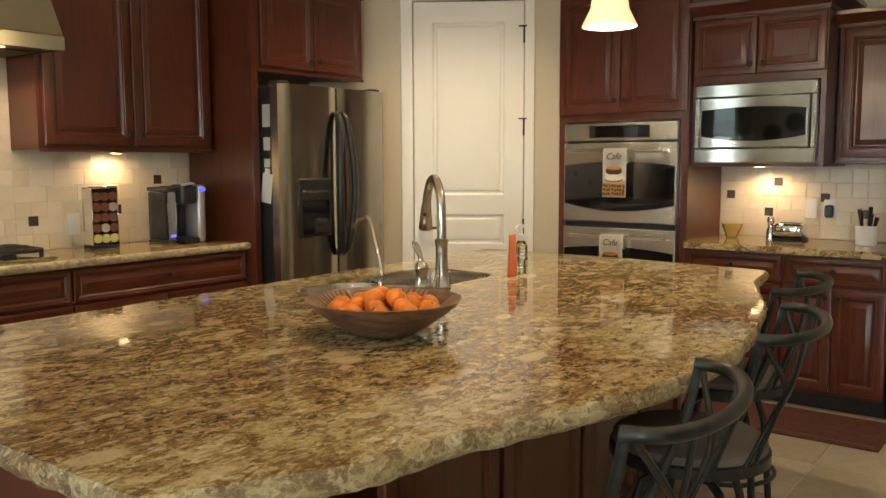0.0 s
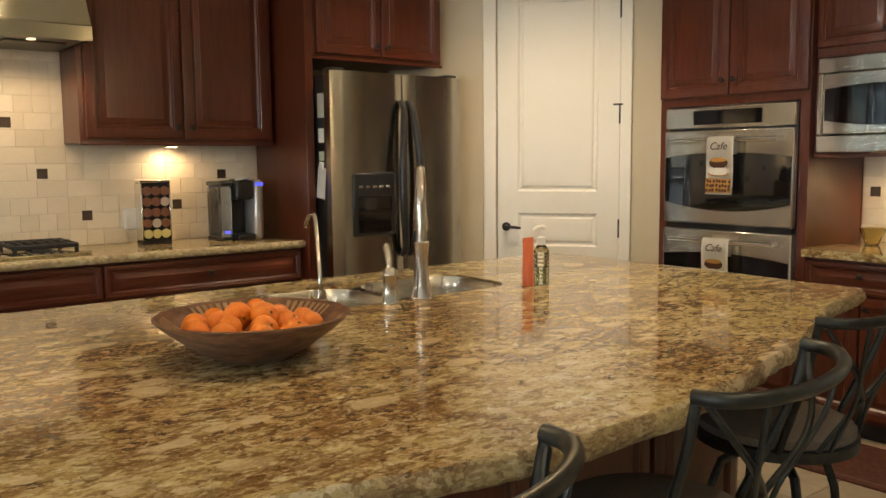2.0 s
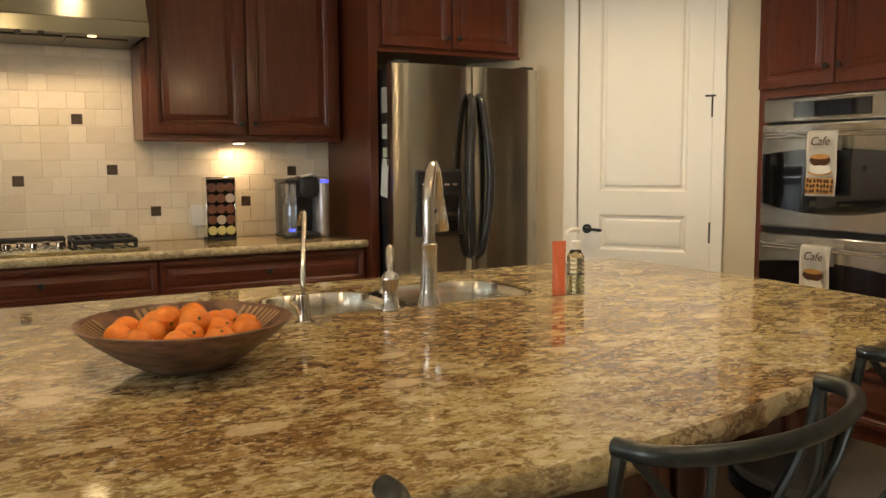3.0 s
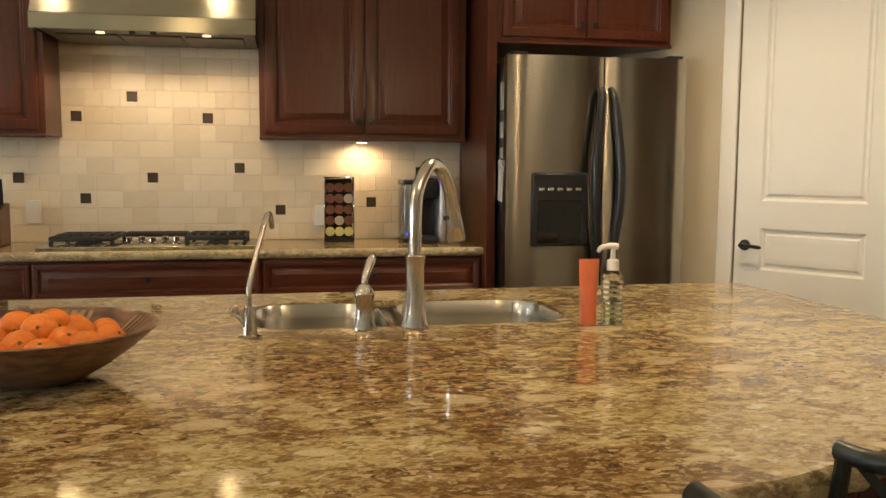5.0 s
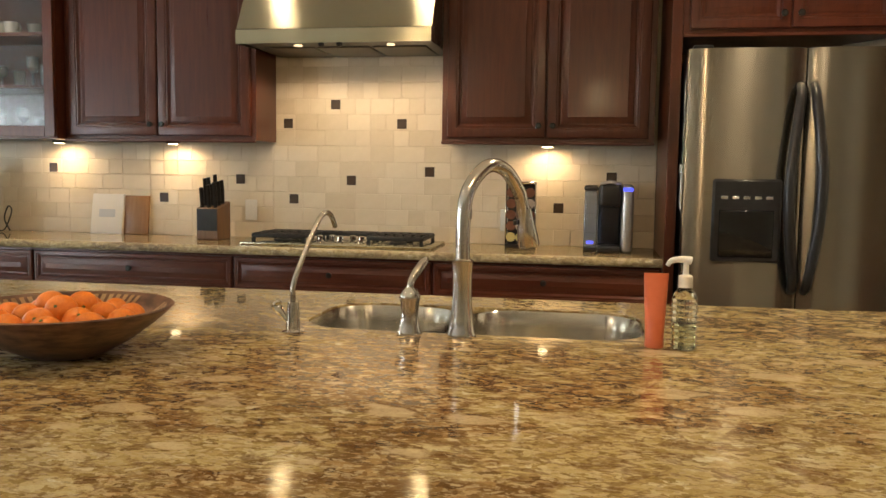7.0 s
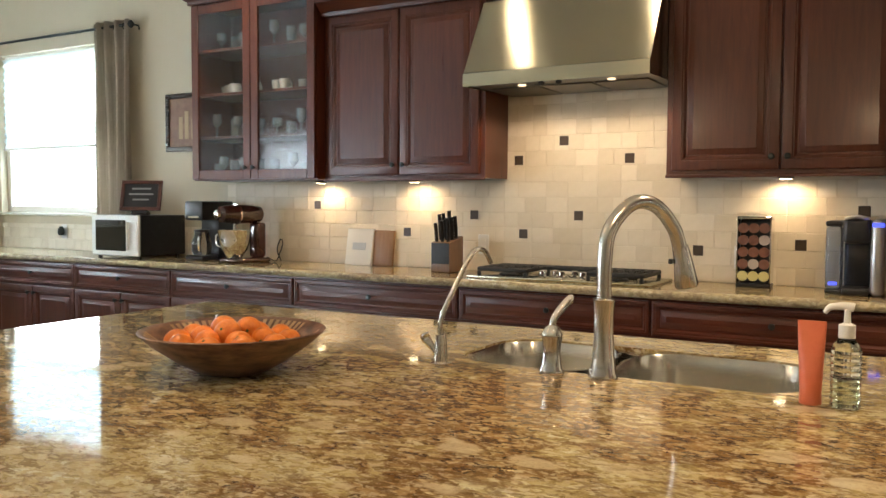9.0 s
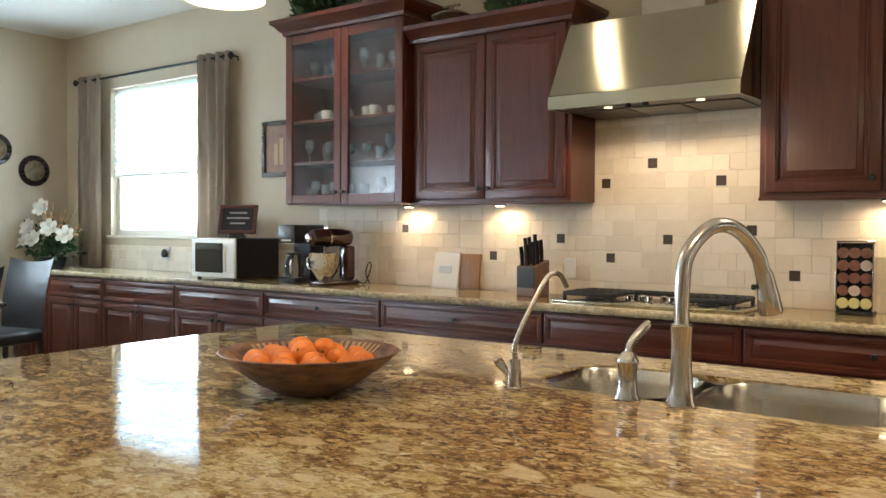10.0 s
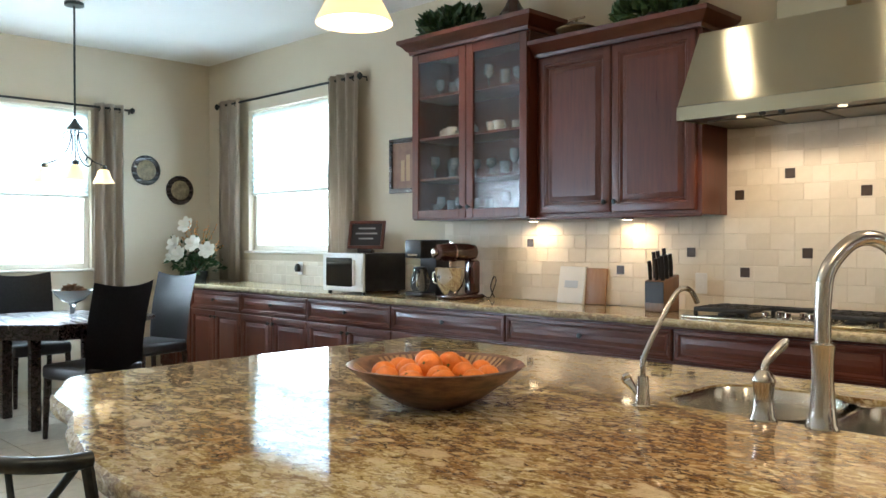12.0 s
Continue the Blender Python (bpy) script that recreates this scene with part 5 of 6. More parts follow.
# ---- glassware behind the cabinet doors ----
CLEAR = glass("clear_glass", (0.86, 0.90, 0.92), 0.06, 0.65)
CHINA = material("white_china", (0.62, 0.60, 0.56), 0.25)
gx = random.Random(9)
for r, z in enumerate((1.4845, 1.7525, 2.0305, 2.3155)):
    for k in range(11):
        x = 0.205 + k * 0.088 + gx.uniform(-0.006, 0.006)
        if 0.62 < x < 0.68:
            continue
        y = 5.30 + gx.uniform(-0.05, 0.08)
        if r == 2:
            t = thing("cup", pose(x, y, z), "white china cup on the cabinet shelf", "cup", "glassware")
            part("body", lathe([(0.02, 0), (0.03, 0.004), (0.038, 0.07), (0.036, 0.07), (0.028, 0.01)], 14), CHINA, t)
            part("handle", tube(curve([(0.033, 0, 0.055), (0.055, 0, 0.045), (0.05, 0, 0.02), (0.03, 0, 0.018)], 3), 0.004, 6), CHINA, t)
        else:
            h = gx.uniform(0.11, 0.17)
            t = thing("drinking_glass", pose(x, y, z), "clear stemmed drinking glass on the cabinet shelf", "glass", "glassware")
            if (k + r) % 2:
                part("foot", lathe([(0.03, 0), (0.005, 0.004), (0.004, h * 0.45), (0.02, h * 0.5)], 14), CLEAR, t)
                part("bowl", lathe([(0.012, h * 0.48), (0.033, h * 0.65), (0.028, h), (0.026, h), (0.03, h * 0.65), (0.008, h * 0.5)], 14), CLEAR, t)
            else:
                part("tumbler", lathe([(0.026, 0), (0.032, h * 0.8), (0.030, h * 0.8), (0.024, 0.006)], 14), CLEAR, t)

# ---- wall decoration ----
t = thing("framed_picture", pose(-0.52, Y1 - 0.004, 1.69), "dark framed brown still-life print on the beige wall", "picture")
b = box(0, 0.44, -0.025, -0.002, 0, 0.035, 0.004)
box(0, 0.44, -0.025, -0.002, 0.385, 0.42, 0.004, b)
box(0, 0.035, -0.025, -0.002, 0.035, 0.385, 0.004, b)
box(0.405, 0.44, -0.025, -0.002, 0.035, 0.385, 0.004, b)
part("frame", b, ESPRESSO, t, "dark wooden frame")
part("print", box(0.035, 0.405, -0.012, -0.004, 0.035, 0.385), two_tone("brown_print_paper", (0.16, 0.07, 0.035), (0.26, 0.14, 0.07), 0.5, (5, 5, 5)), t)
for x, h in ((0.15, 0.16), (0.21, 0.20), (0.28, 0.14)):
    part("painted_bottle", box(x - 0.02, x + 0.02, -0.0135, -0.0115, 0.09, 0.09 + h, 0.0005), material("painted_tan", (0.42, 0.28, 0.14), 0.6), t)
for y, z in ((4.83, 2.0), (5.18, 1.823)):
    t = thing("wall_plate", pose(X0 + 0.003, y, z, 0, 0, 90), "round dark decorative plate hung on the wall", "plate", "wall plates")
    part("rim", lathe_y([(0.145, 0), (0.145, 0.012), (0.135, 0.02), (0.10, 0.014)], (0, 0, 0), 32), ESPRESSO, t)
    part("centre", lathe_y([(0.10, 0.012), (0.095, 0.015), (0.02, 0.016)], (0, 0, 0), 28), two_tone("plate_gold", (0.10, 0.07, 0.03), (0.30, 0.23, 0.12), 0.4, (9, 9, 9)), t, "golden painted centre")
t = thing("chalkboard_sign", pose(-0.50, 5.22, CT + 0.302, -14, 0, 25), "small chalkboard in a red-brown frame on the microwave", "sign")
part("stand", box(-0.06, 0.06, -0.01, 0.05, 0, 0.03, 0.004), ESPRESSO, t)
b = box(-0.15, 0.15, -0.008, 0.012, 0.03, 0.055, 0.003)
box(-0.15, 0.15, -0.008, 0.012, 0.225, 0.25, 0.003, b)
box(-0.15, -0.125, -0.008, 0.012, 0.055, 0.225, 0.003, b)
box(0.125, 0.15, -0.008, 0.012, 0.055, 0.225, 0.003, b)
part("frame", b, CHERRY, t)
part("board", box(-0.125, 0.125, 0.0, 0.008, 0.055, 0.225), material("chalkboard_black", (0.018, 0.017, 0.02), 0.7), t)
for z, w in ((0.19, 0.07), (0.15, 0.09), (0.11, 0.06)):
    part("chalk_line", box(-w, w, -0.0015, 0.0005, z - 0.006, z + 0.006), material("chalk", (0.35, 0.35, 0.35), 0.9), t)

# magnets and papers on the refrigerator's side
for k, (y, z, w, h, col) in enumerate(((0.13, 1.66, 0.065, 0.13, (0.5, 0.5, 0.44)), (0.14, 1.50, 0.055, 0.075, (0.6, 0.62, 0.58)), (0.14, 1.39, 0.05, 0.05, (0.55, 0.6, 0.45)))):
    t = tagged(link_mesh("fridge_magnet", box(4.3865, 4.3895, 4.845 - w / 2, 4.845 + w / 2, z - h / 2, z + h / 2, 0.001), material("magnet_print", col, 0.5)), "small pale printed magnet on the refrigerator's side", "magnet", "magnets")
t = thing("note_paper", pose(4.386, 4.845, 1.27, 0, 8, -90), "white paper note clipped to the refrigerator's side", "paper")
part("sheet", box(-0.042, 0.042, -0.002, 0.0, -0.11, 0.06), PLASTIC, t)
part("clip", box(-0.02, 0.02, -0.012, -0.001, 0.05, 0.09, 0.004), PLASTIC, t, "white clip")


# ---- fruit bowl ----
def fruit_bowl():
    t = thing("fruit_bowl", pose(2.905, 2.64, ISL), "brown woven-pattern bowl on the granite island", "bowl")
    weave = two_tone("woven_brown", (0.065, 0.026, 0.016), (0.27, 0.145, 0.085), 0.4, (12, 12, 40), 1.6, bumpy=0.3, coat=0.2, detail=2)
    prof = [(0.075, 0), (0.085, 0.004), (0.13, 0.028), (0.185, 0.068), (0.217, 0.096), (0.222, 0.102), (0.216, 0.104), (0.18, 0.075), (0.12, 0.034), (0.06, 0.016)]
    part("shell", lathe(prof, 48), weave, t, "", 60)
    peel = two_tone("orange_peel", (0.66, 0.17, 0.010), (0.76, 0.225, 0.018), 0.42, (40, 40, 40), 4, bumpy=0.25)
    stem = material("stem_green", (0.10, 0.12, 0.03), 0.8)
    spots = [(0.132 * math.cos(a), 0.132 * math.sin(a), 0.072) for a in (2 * math.pi * k / 10 for k in range(10))]
    spots += [(0.076 * math.cos(a), 0.076 * math.sin(a), 0.078) for a in (0.4 + 2 * math.pi * k / 6 for k in range(6))]
    spots += [(0.036 * math.cos(a), 0.036 * math.sin(a), 0.098) for a in (0.9, 3.0, 5.1)] + [(0.0, 0.0, 0.062), (0.05, 0.055, 0.045), (-0.06, 0.0, 0.046), (0.03, -0.06, 0.045)]
    rr = random.Random(3)
    for x, y, z in spots:
        o = thing("orange", pose(2.905 + x, 2.64 + y, ISL + z, rr.uniform(0, 90), rr.uniform(0, 90), 0), "small bright orange mandarin in the bowl", "orange", "oranges in the bowl")
        r = 0.0325 * rr.uniform(0.92, 1.07)
        b = bmesh.new()
        bmesh.ops.create_uvsphere(b, u_segments=20, v_segments=12, radius=r)
        for v in b.verts:
            v.co.z *= 0.86
            if abs(v.co.x) + abs(v.co.y) < r * 0.35:
                v.co.z *= 0.93
        part("fruit", b, peel, o, "", 180)
        part("stem_button", lathe([(0.004, r * 0.79), (0.003, r * 0.83)], 8), stem, o)
    # painted fans of pale stripes round the inside of the rim
    pale = two_tone("painted_tan_stripe", (0.48, 0.33, 0.19), (0.60, 0.45, 0.28), 0.5)
    for g in range(5):
        for k in range(8):
            b = bmesh.new()
            a = radians(20 + 72 * g + 5.2 * (k - 3.5))
            rows = [[b.verts.new((r * math.cos(a + e), r * math.sin(a + e), z)) for e in (-0.026, 0.026)] for r, z in ((0.130, 0.0455), (0.165, 0.0685), (0.205, 0.0985))]
            for p, q in zip(rows, rows[1:]):
                b.faces.new((p[0], p[1], q[1], q[0]))
            bmesh.ops.solidify(b, geom=list(b.faces), thickness=0.0015)
            part("painted_stripe", b, pale, t, "pale painted stripe")


fruit_bowl()

# soap and lotion beside the sink
t = thing("soap_bottle", pose(4.215, 3.012, ISL), "clear ribbed hand-soap bottle with a white pump", "soap bottle")
ribbed = glass("ribbed_clear_plastic", (0.86, 0.88, 0.80), 0.08)
part("bottle", lathe([(0.026, 0), (0.029, 0.005)] + [(0.0275 + 0.0015 * (k % 2), 0.012 + k * 0.007) for k in range(16)] + [(0.024, 0.128), (0.014, 0.142)], 22), ribbed, t, "", 20)
part("soap", lathe([(0.025, 0.004), (0.025, 0.06), (0.01, 0.061)], 18), glass("pale_soap", (0.80, 0.84, 0.66), 0.1), t, "pale green soap")
part("collar", lathe([(0.016, 0.142), (0.016, 0.168), (0.007, 0.172), (0.006, 0.20)], 18), PLASTIC, t, "white collar")
part("pump", tube(curve([(0.012, 0, 0.203), (-0.005, 0, 0.206), (-0.032, 0.0, 0.202), (-0.042, 0, 0.19)], 4), [0.009, 0.009, 0.009, 0.008, 0.008, 0.008, 0.007, 0.007, 0.007, 0.006, 0.006, 0.005, 0.005], 10), PLASTIC, t, "white pump nozzle")
t = thing("lotion_tube", pose(4.150, 3.014, ISL), "coral orange lotion tube standing on its cap", "tube")
coral = two_tone("coral_plastic", (0.66, 0.16, 0.07), (0.72, 0.20, 0.10), 0.35)
b = bmesh.new()
rows = []
for k in range(9):
    u = k / 8
    rx, ry = 0.021 + 0.007 * u, 0.021 * (1 - u) + 0.0015
    rows.append([b.verts.new((rx * math.cos(a), ry * math.sin(a), 0.022 + 0.15 * u)) for a in (2 * math.pi * i / 20 for i in range(20))])
for p, q in zip(rows, rows[1:]):
    for i in range(20):
        b.faces.new((p[i], p[(i + 1) % 20], q[(i + 1) % 20], q[i]))
b.faces.new(rows[0])
b.faces.new(rows[-1])
part("tube_body", b, coral, t, "", 60)
part("cap", lathe([(0.021, 0), (0.022, 0.002), (0.021, 0.022)], 18), coral, t)


# ---- counter stools ----
def stool():
    """The rail's open ends face +y, towards the island; the seat sits ahead of them, half under the overhang."""
    s = thing("counter_stool", pose(0, 0, 0), "dark metal counter stool with curved rail back and taupe seat", "stool", "stools at the island")
    H, R, D, C = 0.948, 0.272, 0.125, 0.235
    arc = [(R * math.cos(a), -D * math.sin(a), H) for a in (math.pi * k / 24 for k in range(25))]
    part("back_rail", tube([(R + 0.002, 0.02, H)] + arc + [(-R - 0.002, 0.02, H)], 0.0158, 12, None, 0.9), BRONZE, s, "thick curved top rail")
    for sx in (-1, 1):
        part("arm_post", tube(curve([(sx * R, 0.012, H), (sx * (R - 0.012), 0.045, 0.80), (sx * 0.205, C - 0.10, 0.56)], 5), 0.0112, 8), BRONZE, s)
        part("back_bar", tube(curve([(sx * (R - 0.015), 0.0, H - 0.015), (sx * 0.15, -0.04, 0.80), (-sx * 0.02, 0.0, 0.68), (-sx * 0.14, C - 0.18, 0.56)], 6), 0.0075, 8), BRONZE, s)
        part("back_bar", tube(curve([(sx * 0.20, -0.085, H - 0.01), (sx * 0.17, -0.06, 0.82), (sx * 0.07, -0.01, 0.69), (sx * 0.10, C - 0.20, 0.56)], 6), 0.0062, 8), BRONZE, s)
    part("seat_ring", lathe([(0.215, 0.525), (0.232, 0.53), (0.232, 0.560), (0.215, 0.565)], 36, (0, C, 0)), BRONZE, s)
    part("cushion", lathe([(0.212, 0.555), (0.224, 0.568), (0.222, 0.588), (0.19, 0.604), (0.1, 0.608), (0.02, 0.609)], 36, (0, C, 0)), CUSHION, s, "round taupe seat pad")
    part("swivel", lathe([(0.10, 0.485), (0.10, 0.50), (0.07, 0.526)], 20, (0, C, 0)), BRONZE, s)
    for k in range(4):
        a = math.pi / 4 + k * math.pi / 2
        c, d = math.cos(a), math.sin(a)
        part("leg", tube([(r * c, C + r * d, z) for r, z in ((0.09, 0.492), (0.155, 0.46), (0.185, 0.38), (0.205, 0.22), (0.225, 0.0))], 0.0135, 8), BRONZE, s)
    ring = [(0.20 * math.cos(a), C + 0.20 * math.sin(a), 0.20) for a in (2 * math.pi * k / 28 for k in range(29))]
    part("foot_ring", tube(ring, 0.009, 8), BRONZE, s)
    return s


first = stool()
first.matrix_basis = pose(2.688, 1.704, 0, 0, 0, 8)
copy_thing(first, pose(3.567, 1.757, 0, 0, 0, 9.5))
copy_thing(first, pose(4.374, 1.936, 0, 0, 0, 6))


# ---- pendants and chandelier ----
for x, y in PENDANTS:
    p = thing("pendant_lamp", pose(x, y, 0), "bell-shaped lit alabaster glass pendant on a thin dark rod", "pendant lamp", "pendants over the island")
    part("canopy", lathe([(0.065, TOP - 0.025), (0.065, TOP - 0.005), (0.03, TOP - 0.002)], 20), BRONZE, p)
    part("rod", tube([(0, 0, 2.13), (0, 0, TOP - 0.02)], 0.006, 8), BRONZE, p)
    part("socket", lathe([(0.02, 2.05), (0.028, 2.06), (0.026, 2.11), (0.01, 2.14)], 16), BRONZE, p)
    g = part("shade", lathe([(0.022, 2.065), (0.045, 2.055), (0.062, 2.01), (0.070, 1.95), (0.098, 1.895), (0.100, 1.886), (0.096, 1.888), (0.066, 1.95), (0.058, 2.01), (0.03, 2.05)], 32), PENDANT_GLASS, p, "lit alabaster glass bell")
    g.visible_shadow = False
ch = thing("chandelier", pose(-1.95, 3.63, 0), "dark wrought-iron chandelier with amber glass shades over the table", "chandelier")
part("canopy", lathe([(0.07, TOP - 0.03), (0.07, TOP - 0.006), (0.03, TOP - 0.003)], 18), BRONZE, ch)
part("chain", tube([(0, 0, 2.25), (0, 0, TOP - 0.02)], 0.008, 8), BRONZE, ch)
part("cap", lathe([(0.008, 2.235), (0.020, 2.21), (0.045, 2.175), (0.060, 2.160), (0.055, 2.150), (0.02, 2.145)], 18), BRONZE, ch, "small domed iron cap")
for k in range(3):
    a = radians(-20 + 120 * k)
    c, d = math.cos(a), math.sin(a)

    def out(*rz):
        return [(r * c, r * d, z) for r, z in rz]

    arm = part("arm", tube(curve(out((0.03, 2.15), (0.035, 2.07), (0.07, 1.99), (0.14, 1.93), (0.21, 1.905), (0.235, 1.895)), 6), 0.006, 8), BRONZE, ch, "scrolled iron arm")
    part("scroll", tube(curve(out((0.03, 2.13), (0.075, 2.135), (0.095, 2.105), (0.075, 2.085), (0.06, 2.10)), 5), 0.0045, 6), BRONZE, arm)
    part("scroll", tube(curve(out((0.02, 2.12), (0.02, 2.0), (0.06, 1.91), (0.115, 1.885), (0.135, 1.93), (0.105, 1.955), (0.085, 1.925)), 6), 0.0055, 6), BRONZE, arm)
    part("socket", lathe([(0.012, 1.905), (0.026, 1.895), (0.024, 1.865), (0.018, 1.862)], 14, (0.235 * c, 0.235 * d, 0)), BRONZE, arm)
    g = part("shade", lathe([(0.02, 1.872), (0.040, 1.860), (0.052, 1.82), (0.080, 1.765), (0.077, 1.767), (0.047, 1.82), (0.03, 1.857)], 24, (0.235 * c, 0.235 * d, 0)), PENDANT_GLASS, arm, "amber lit glass bell")
    g.visible_shadow = False


# ---- recessed ceiling cans ----
# the added fill lamps get the same trim and lens
for x, y in CANS:
    t = thing("recessed_light", pose(x, y, TOP - 0.004), "white recessed ceiling downlight out of view", "downlight", "recessed lights")
    part("trim_ring", lathe([(0.09, 0.002), (0.09, -0.006), (0.065, -0.008), (0.06, 0.0)], 24), PLASTIC, t)
    g = part("lens", lathe([(0.058, 0.0), (0.05, -0.002)], 20), LENS, t, "lit lens")
    g.visible_shadow = False


# ---- dining corner ----
def dining_chair():
    c = thing("dining_chair", pose(0, 0, 0), "black leather high-back dining chair with dark wooden legs", "chair", "chairs round the table")
    part("seat", box(-0.23, 0.23, -0.22, 0.24, 0.40, 0.50, 0.03, None, 3), LEATHER, c)
    b = bmesh.new()
    rows = []
    for r in range(9):
        t = r / 8
        z = 0.46 + 0.58 * t
        y = 0.215 + 0.10 * t * t
        row = []
        for k in range(9):
            u = -1 + k / 4
            dip = 0.035 * (u * u - 0.5) if r == 8 else 0
            row.append(b.verts.new((0.235 * u * (1 + 0.05 * t), y + 0.03 * (1 - u * u), z + dip)))
        rows.append(row)
    for p, q in zip(rows, rows[1:]):
        for k in range(8):
            b.faces.new((p[k], p[k + 1], q[k + 1], q[k]))
    bmesh.ops.solidify(b, geom=list(b.faces), thickness=0.055)
    part("backrest", b, LEATHER, c, "tall curved black leather back", 50)
    for x in (-0.20, 0.20):
        for y in (-0.19, 0.22):
            part("leg", tube([(x, y, 0.41), (x * 1.04, y * 1.08, 0.0)], [0.024, 0.016], 8), ESPRESSO, c)
    return c


TX, TY = -2.0, 3.55
chair = dining_chair()
chair.matrix_basis = pose(-1.28, 3.48, 0, 0, 0, -72)
copy_thing(chair, pose(-2.20, 4.30, 0, 0, 0, 12))
copy_thing(chair, pose(-2.80, 3.62, 0, 0, 0, 90))
copy_thing(chair, pose(-1.95, 2.80, 0, 0, 0, 175))
tb = thing("dining_table", pose(TX, TY, 0), "dark octagonal dining table with a glossy top", "table")
octa = [(0.66 * math.cos(radians(22.5 + 45 * k)), 0.66 * math.sin(radians(22.5 + 45 * k))) for k in range(8)]
b = slab(octa, 0.72, 0.755)
bmesh.ops.bevel(b, geom=list(b.edges), offset=0.006, segments=2, affect="EDGES")
part("tabletop", b, ESPRESSO, tb, "glossy dark top")
part("apron", slab([(x * 0.86, y * 0.86) for x, y in octa], 0.64, 0.72), ESPRESSO, tb)
for k in range(4):
    a = radians(45 + 90 * k)
    part("leg", box(0.42 * math.cos(a) - 0.035, 0.42 * math.cos(a) + 0.035, 0.42 * math.sin(a) - 0.035, 0.42 * math.sin(a) + 0.035, 0, 0.64, 0.006), ESPRESSO, tb)
t = thing("pedestal_dish", pose(-1.98, 3.62, 0.755), "clear glass pedestal bowl filled with brown potpourri", "bowl")
part("foot", lathe([(0.06, 0), (0.06, 0.006), (0.02, 0.02), (0.018, 0.08), (0.03, 0.10)], 20), CLEAR, t)
part("bowl", lathe([(0.03, 0.10), (0.09, 0.13), (0.15, 0.20), (0.146, 0.20), (0.085, 0.138), (0.02, 0.108)], 26), CLEAR, t)
spots = [(Vector((0.09 * math.cos(a) * u, 0.09 * math.sin(a) * u, 0.15 + 0.07 * (1 - u))), Vector((math.cos(a), math.sin(a), rnd.uniform(0.2, 1.2)))) for a, u in ((rnd.uniform(0, 6.28), rnd.uniform(0, 1)) for _ in range(130))]
leaf_mesh(spots, 0.05, two_tone("potpourri_brown", (0.16, 0.075, 0.03), (0.34, 0.19, 0.09), 0.7), t, "potpourri", "brown dried petals")


def flower_arrangement():
    t = thing("flower_arrangement", pose(-2.98, 5.17, CT), "white silk magnolias with berries and dark greenery in a low pot", "flowers")
    part("pot", lathe([(0.09, 0), (0.11, 0.06), (0.115, 0.10), (0.10, 0.10)], 22), BRONZE, t)
    spots = []
    for _ in range(230):
        a, el, r = rnd.uniform(0, 6.28), rnd.uniform(0.02, 1.35), rnd.uniform(0.05, 0.34) * rnd.uniform(0.6, 1.15)
        d = Vector((1.35 * math.cos(a) * math.cos(el), 0.6 * math.sin(a) * math.cos(el), math.sin(el)))
        spots.append((Vector((0, 0, 0.10)) + d * r, d + Vector((rnd.uniform(-.6, .6), rnd.uniform(-.6, .6), rnd.uniform(-.5, .5)))))
    leaf_mesh(spots, 0.07, LEAF_DARK, t)
    petal = two_tone("magnolia_white", (0.72, 0.70, 0.62), (0.80, 0.78, 0.72), 0.6)
    for x, y, z in ((0.0, -0.10, 0.54), (0.19, -0.13, 0.36), (-0.20, -0.12, 0.36), (-0.03, -0.16, 0.26), (0.36, -0.08, 0.30), (-0.30, -0.1, 0.24)):
        b = bmesh.new()
        o = Vector((x, y, z))
        face = Vector((0.45 + x, -1, 0.45)).normalized()
        s = face.orthogonal().normalized()
        u = face.cross(s)
        for ring, n, ln, lift in ((0, 6, 0.092, 0.25), (1, 5, 0.06, 0.6)):
            for k in range(n):
                a = 2 * math.pi * k / n + ring * 0.5
                d = (math.cos(a) * s + math.sin(a) * u) * (1 - lift * 0.4) + face * lift
                w = face.cross(math.cos(a) * s + math.sin(a) * u)
                pts = [o, o + d * ln * 0.5 + w * ln * 0.42, o + d * ln + w * ln * 0.2 + face * 0.006, o + d * ln - w * ln * 0.2 + face * 0.006, o + d * ln * 0.5 - w * ln * 0.42]
                b.faces.new([b.verts.new(p) for p in pts])
        part("blossom", b, petal, t, "white magnolia blossom", None)
    berry = material("amber_berry", (0.72, 0.36, 0.12), 0.35)
    twig = material("brown_twig", (0.09, 0.05, 0.025), 0.7)
    b = bmesh.new()
    for _ in range(15):
        a, el, r = rnd.uniform(0, 6.28), rnd.uniform(0.35, 1.35), rnd.uniform(0.38, 0.56)
        tip = Vector((math.cos(a) * math.cos(el) * r * 1.1, 0.45 * math.sin(a) * math.cos(el) * r - 0.05, 0.1 + math.sin(el) * r))
        part("spray_stem", tube([(0, 0, 0.09), (tip.x * 0.45, tip.y * 0.45, tip.z * 0.62), tuple(tip)], 0.002, 5), twig, t)
        for k in range(8):
            u = 1 - 0.055 * k
            p = Vector((tip.x * u, tip.y * u, tip.z * (1 - 0.04 * k))) + Vector([rnd.uniform(-0.012, 0.012) for _ in range(3)])
            lathe([(0.002, -0.008), (0.008, 0), (0.002, 0.008)], 6, p, b)
    ob = part("berries", b, berry, t, "small amber berries")
    ob["kind"] = "stuff"


flower_arrangement()

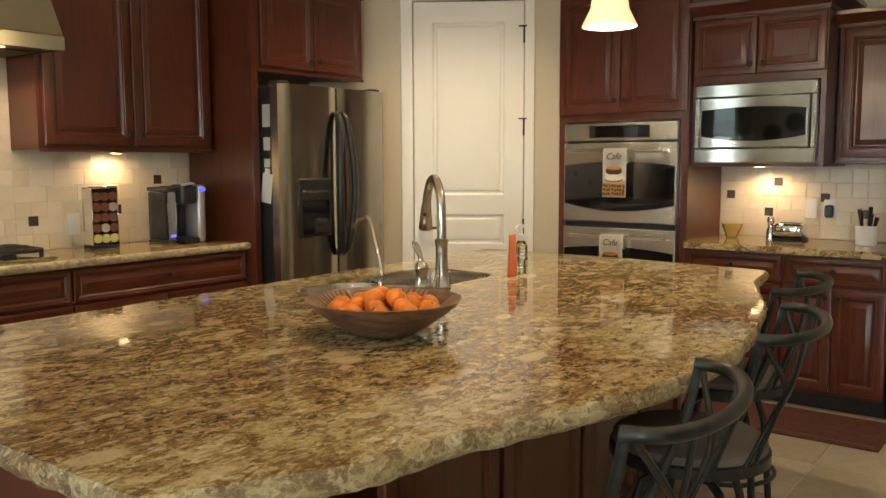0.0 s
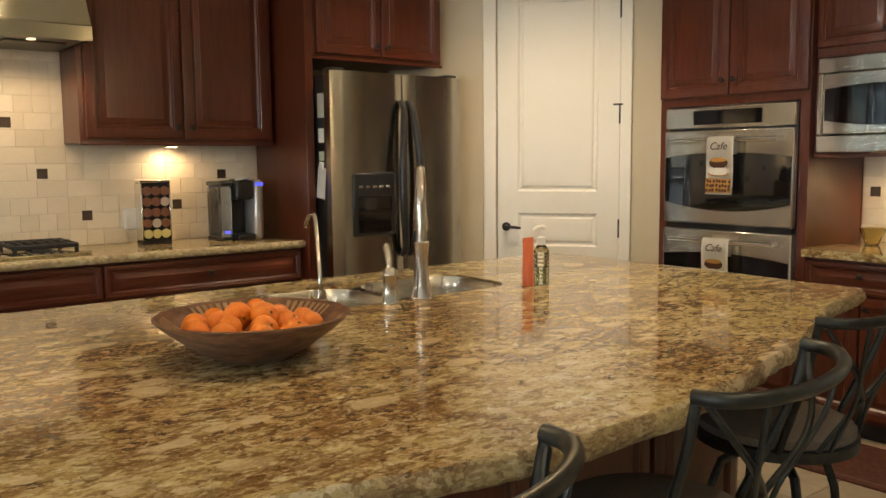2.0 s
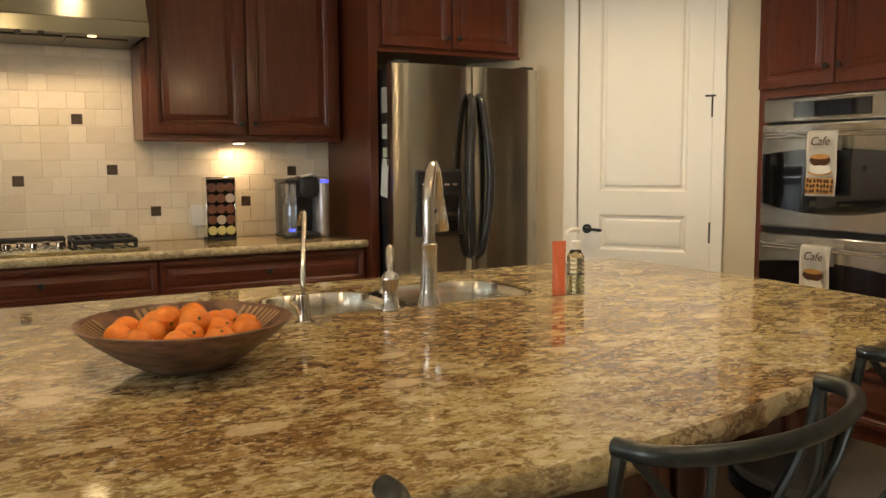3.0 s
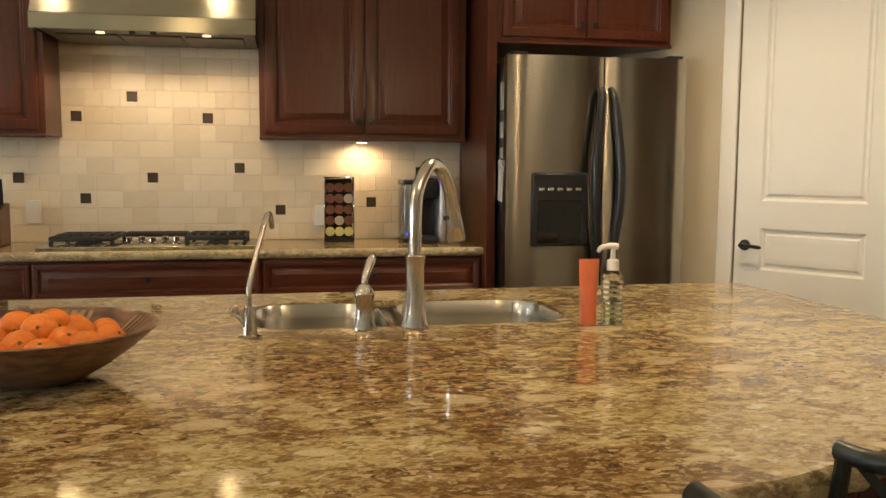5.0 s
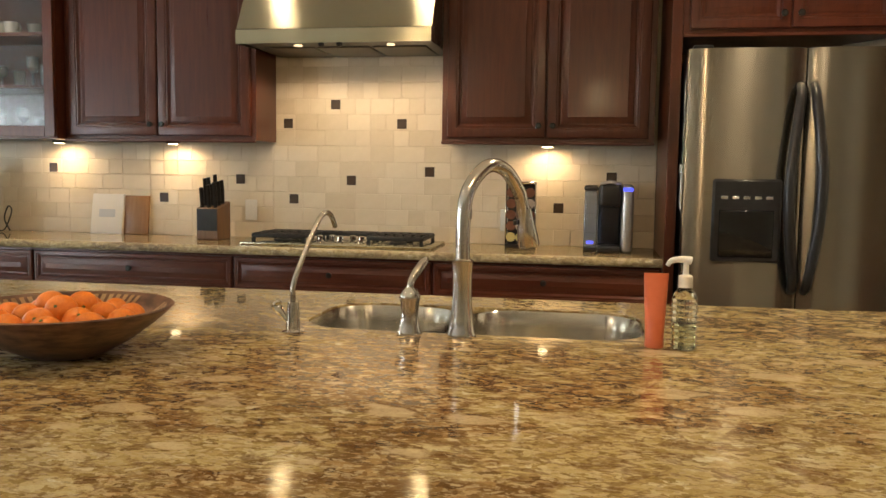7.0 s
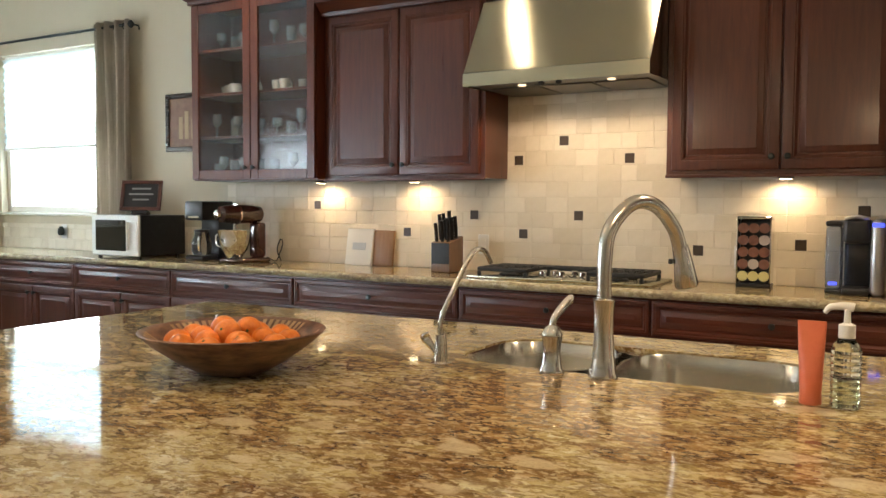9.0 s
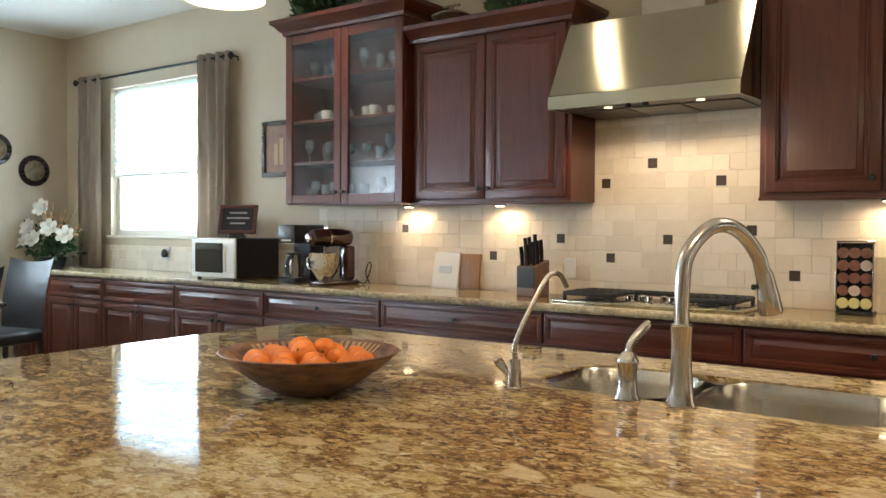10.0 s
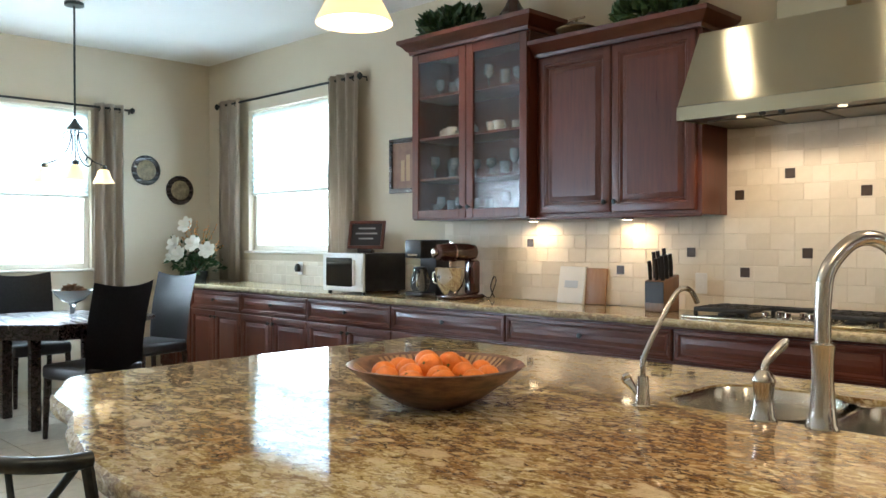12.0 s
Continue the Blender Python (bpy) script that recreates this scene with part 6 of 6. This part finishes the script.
# ---- rug ----
t = thing("runner_rug", pose(5.50, 1.80, 0), "dark red patterned runner rug in front of the cabinets", "rug")
rugm = two_tone("red_brown_pile", (0.055, 0.016, 0.010), (0.13, 0.045, 0.025), 0.95, (14, 14, 14), 3, bumpy=0.5)
part("rug_body", box(0, 0.50, 0, 1.6, 0.0, 0.012, 0.004), rugm, t)
part("border", box(0.03, 0.05, 0.03, 1.57, 0.0121, 0.0135), two_tone("rug_border", (0.10, 0.05, 0.03), (0.16, 0.08, 0.05), 0.95), t)

# ---- backsplash tiles, each a piece of the wall ----
north = bpy.data.objects["wall_north"]
east = bpy.data.objects["wall_east"]


def tile_mesh(w, h, d=0.009):
    b = box(-w / 2, w / 2, -d, 0, -h / 2, h / 2)
    bmesh.ops.bevel(b, geom=[e for e in b.edges if all(v.co.y < -d + 1e-4 for v in e.verts)], offset=0.0018, segments=1, affect="EDGES")
    me = bpy.data.meshes.new("tile")
    bmesh.ops.recalc_face_normals(b, faces=b.faces)
    b.to_mesh(me)
    b.free()
    return me


shared = {}


def tile(w, h, mat, m, parent, d=0.009):
    key = (round(w, 3), round(h, 3), mat.name, d)
    if key not in shared:
        shared[key] = tile_mesh(w, h, d)
        shared[key].materials.append(mat)
    ob = new("tile", shared[key])
    ob.parent = parent
    ob.matrix_basis = m


def tiled(u0, u1, z0, z1, place, parent, inserts, seed, row=0.086):
    """Rows of tumbled stone with mixed widths; u runs along the wall."""
    r = random.Random(seed)
    gap = 0.0025
    bed = link_mesh("grout_bed", box(-abs(u1 - u0) / 2, abs(u1 - u0) / 2, -0.0068, 0, -(z1 - z0) / 2, (z1 - z0) / 2), GROUT, parent)
    bed.matrix_basis = place((u0 + u1) / 2, (z0 + z1) / 2)
    z = z0
    while z < z1 - 0.02:
        h = min(row, z1 - z)
        u = u0
        while u < u1 - 0.02:
            w = r.choice((0.086, 0.086, 0.129, 0.172))
            if u1 - u - w < 0.05:
                w = u1 - u
            tile(w - gap, h - gap, STONE, place(u + w / 2, z + h / 2), parent)
            u += w
        z += h
    for u, zz in inserts:
        tile(0.052, 0.052, INSERT, place(u, zz), parent, 0.0115)


def on_north(u, z):
    return pose(u, Y1 - 0.001, z)


def on_east_wall(u, z):
    return pose(X1 - 0.001, u, z, 0, 0, -90)


tiled(0.08, 2.245, CT, 1.455, on_north, north, [(2.049, 1.257), (1.582, 1.146), (0.884, 1.309)], 1)
tiled(2.245, 3.25, CT, 1.93, on_north, north, [(3.135, 1.311), (2.696, 1.259), (2.978, 1.568), (2.333, 1.569), (2.605, 1.672), (2.365, 1.152)], 2)
tiled(3.25, 4.325, CT, 1.455, on_north, north, [(3.344, 1.089), (4.10, 1.295), (3.83, 1.13)], 3)
tiled(-3.32, 0.08, CT, 1.14, on_north, north, [], 4)
tiled(1.85, 2.98, 0.914, 1.36, on_east_wall, east, [(2.914, 1.178), (2.62, 1.262), (2.342, 1.168), (2.672, 1.072), (2.104, 1.074)], 5)

# ---- floor tiles ----
floor = bpy.data.objects["floor"]
fl = {}
for i in range(20):
    for j in range(12):
        x, y = X0 + 0.25 + i * 0.5, Y1 - 0.25 - j * 0.5
        key = "floor_tile"
        if key not in fl:
            b = box(-0.247, 0.247, -0.247, 0.247, 0, 0.006)
            bmesh.ops.bevel(b, geom=[e for e in b.edges if all(v.co.z > 0.005 for v in e.verts)], offset=0.002, segments=1, affect="EDGES")
            me = bpy.data.meshes.new(key)
            bmesh.ops.recalc_face_normals(b, faces=b.faces)
            b.to_mesh(me)
            b.free()
            me.materials.append(FLOOR_STONE)
            fl[key] = me
        ob = new("floor_tile", fl[key])
        ob.parent = floor
        ob.matrix_basis = pose(x, y, -0.006)
b = bmesh.new()
for i in range(20):
    for j in range(12, 18):
        x, y = X0 + 0.25 + i * 0.5, Y1 - 0.25 - j * 0.5
        box(x - 0.247, x + 0.247, y - 0.247, y + 0.247, -0.006, 0.0, 0, b)
ob = link_mesh("floor_tiles", b, FLOOR_STONE, floor)
ob["kind"] = "stuff"
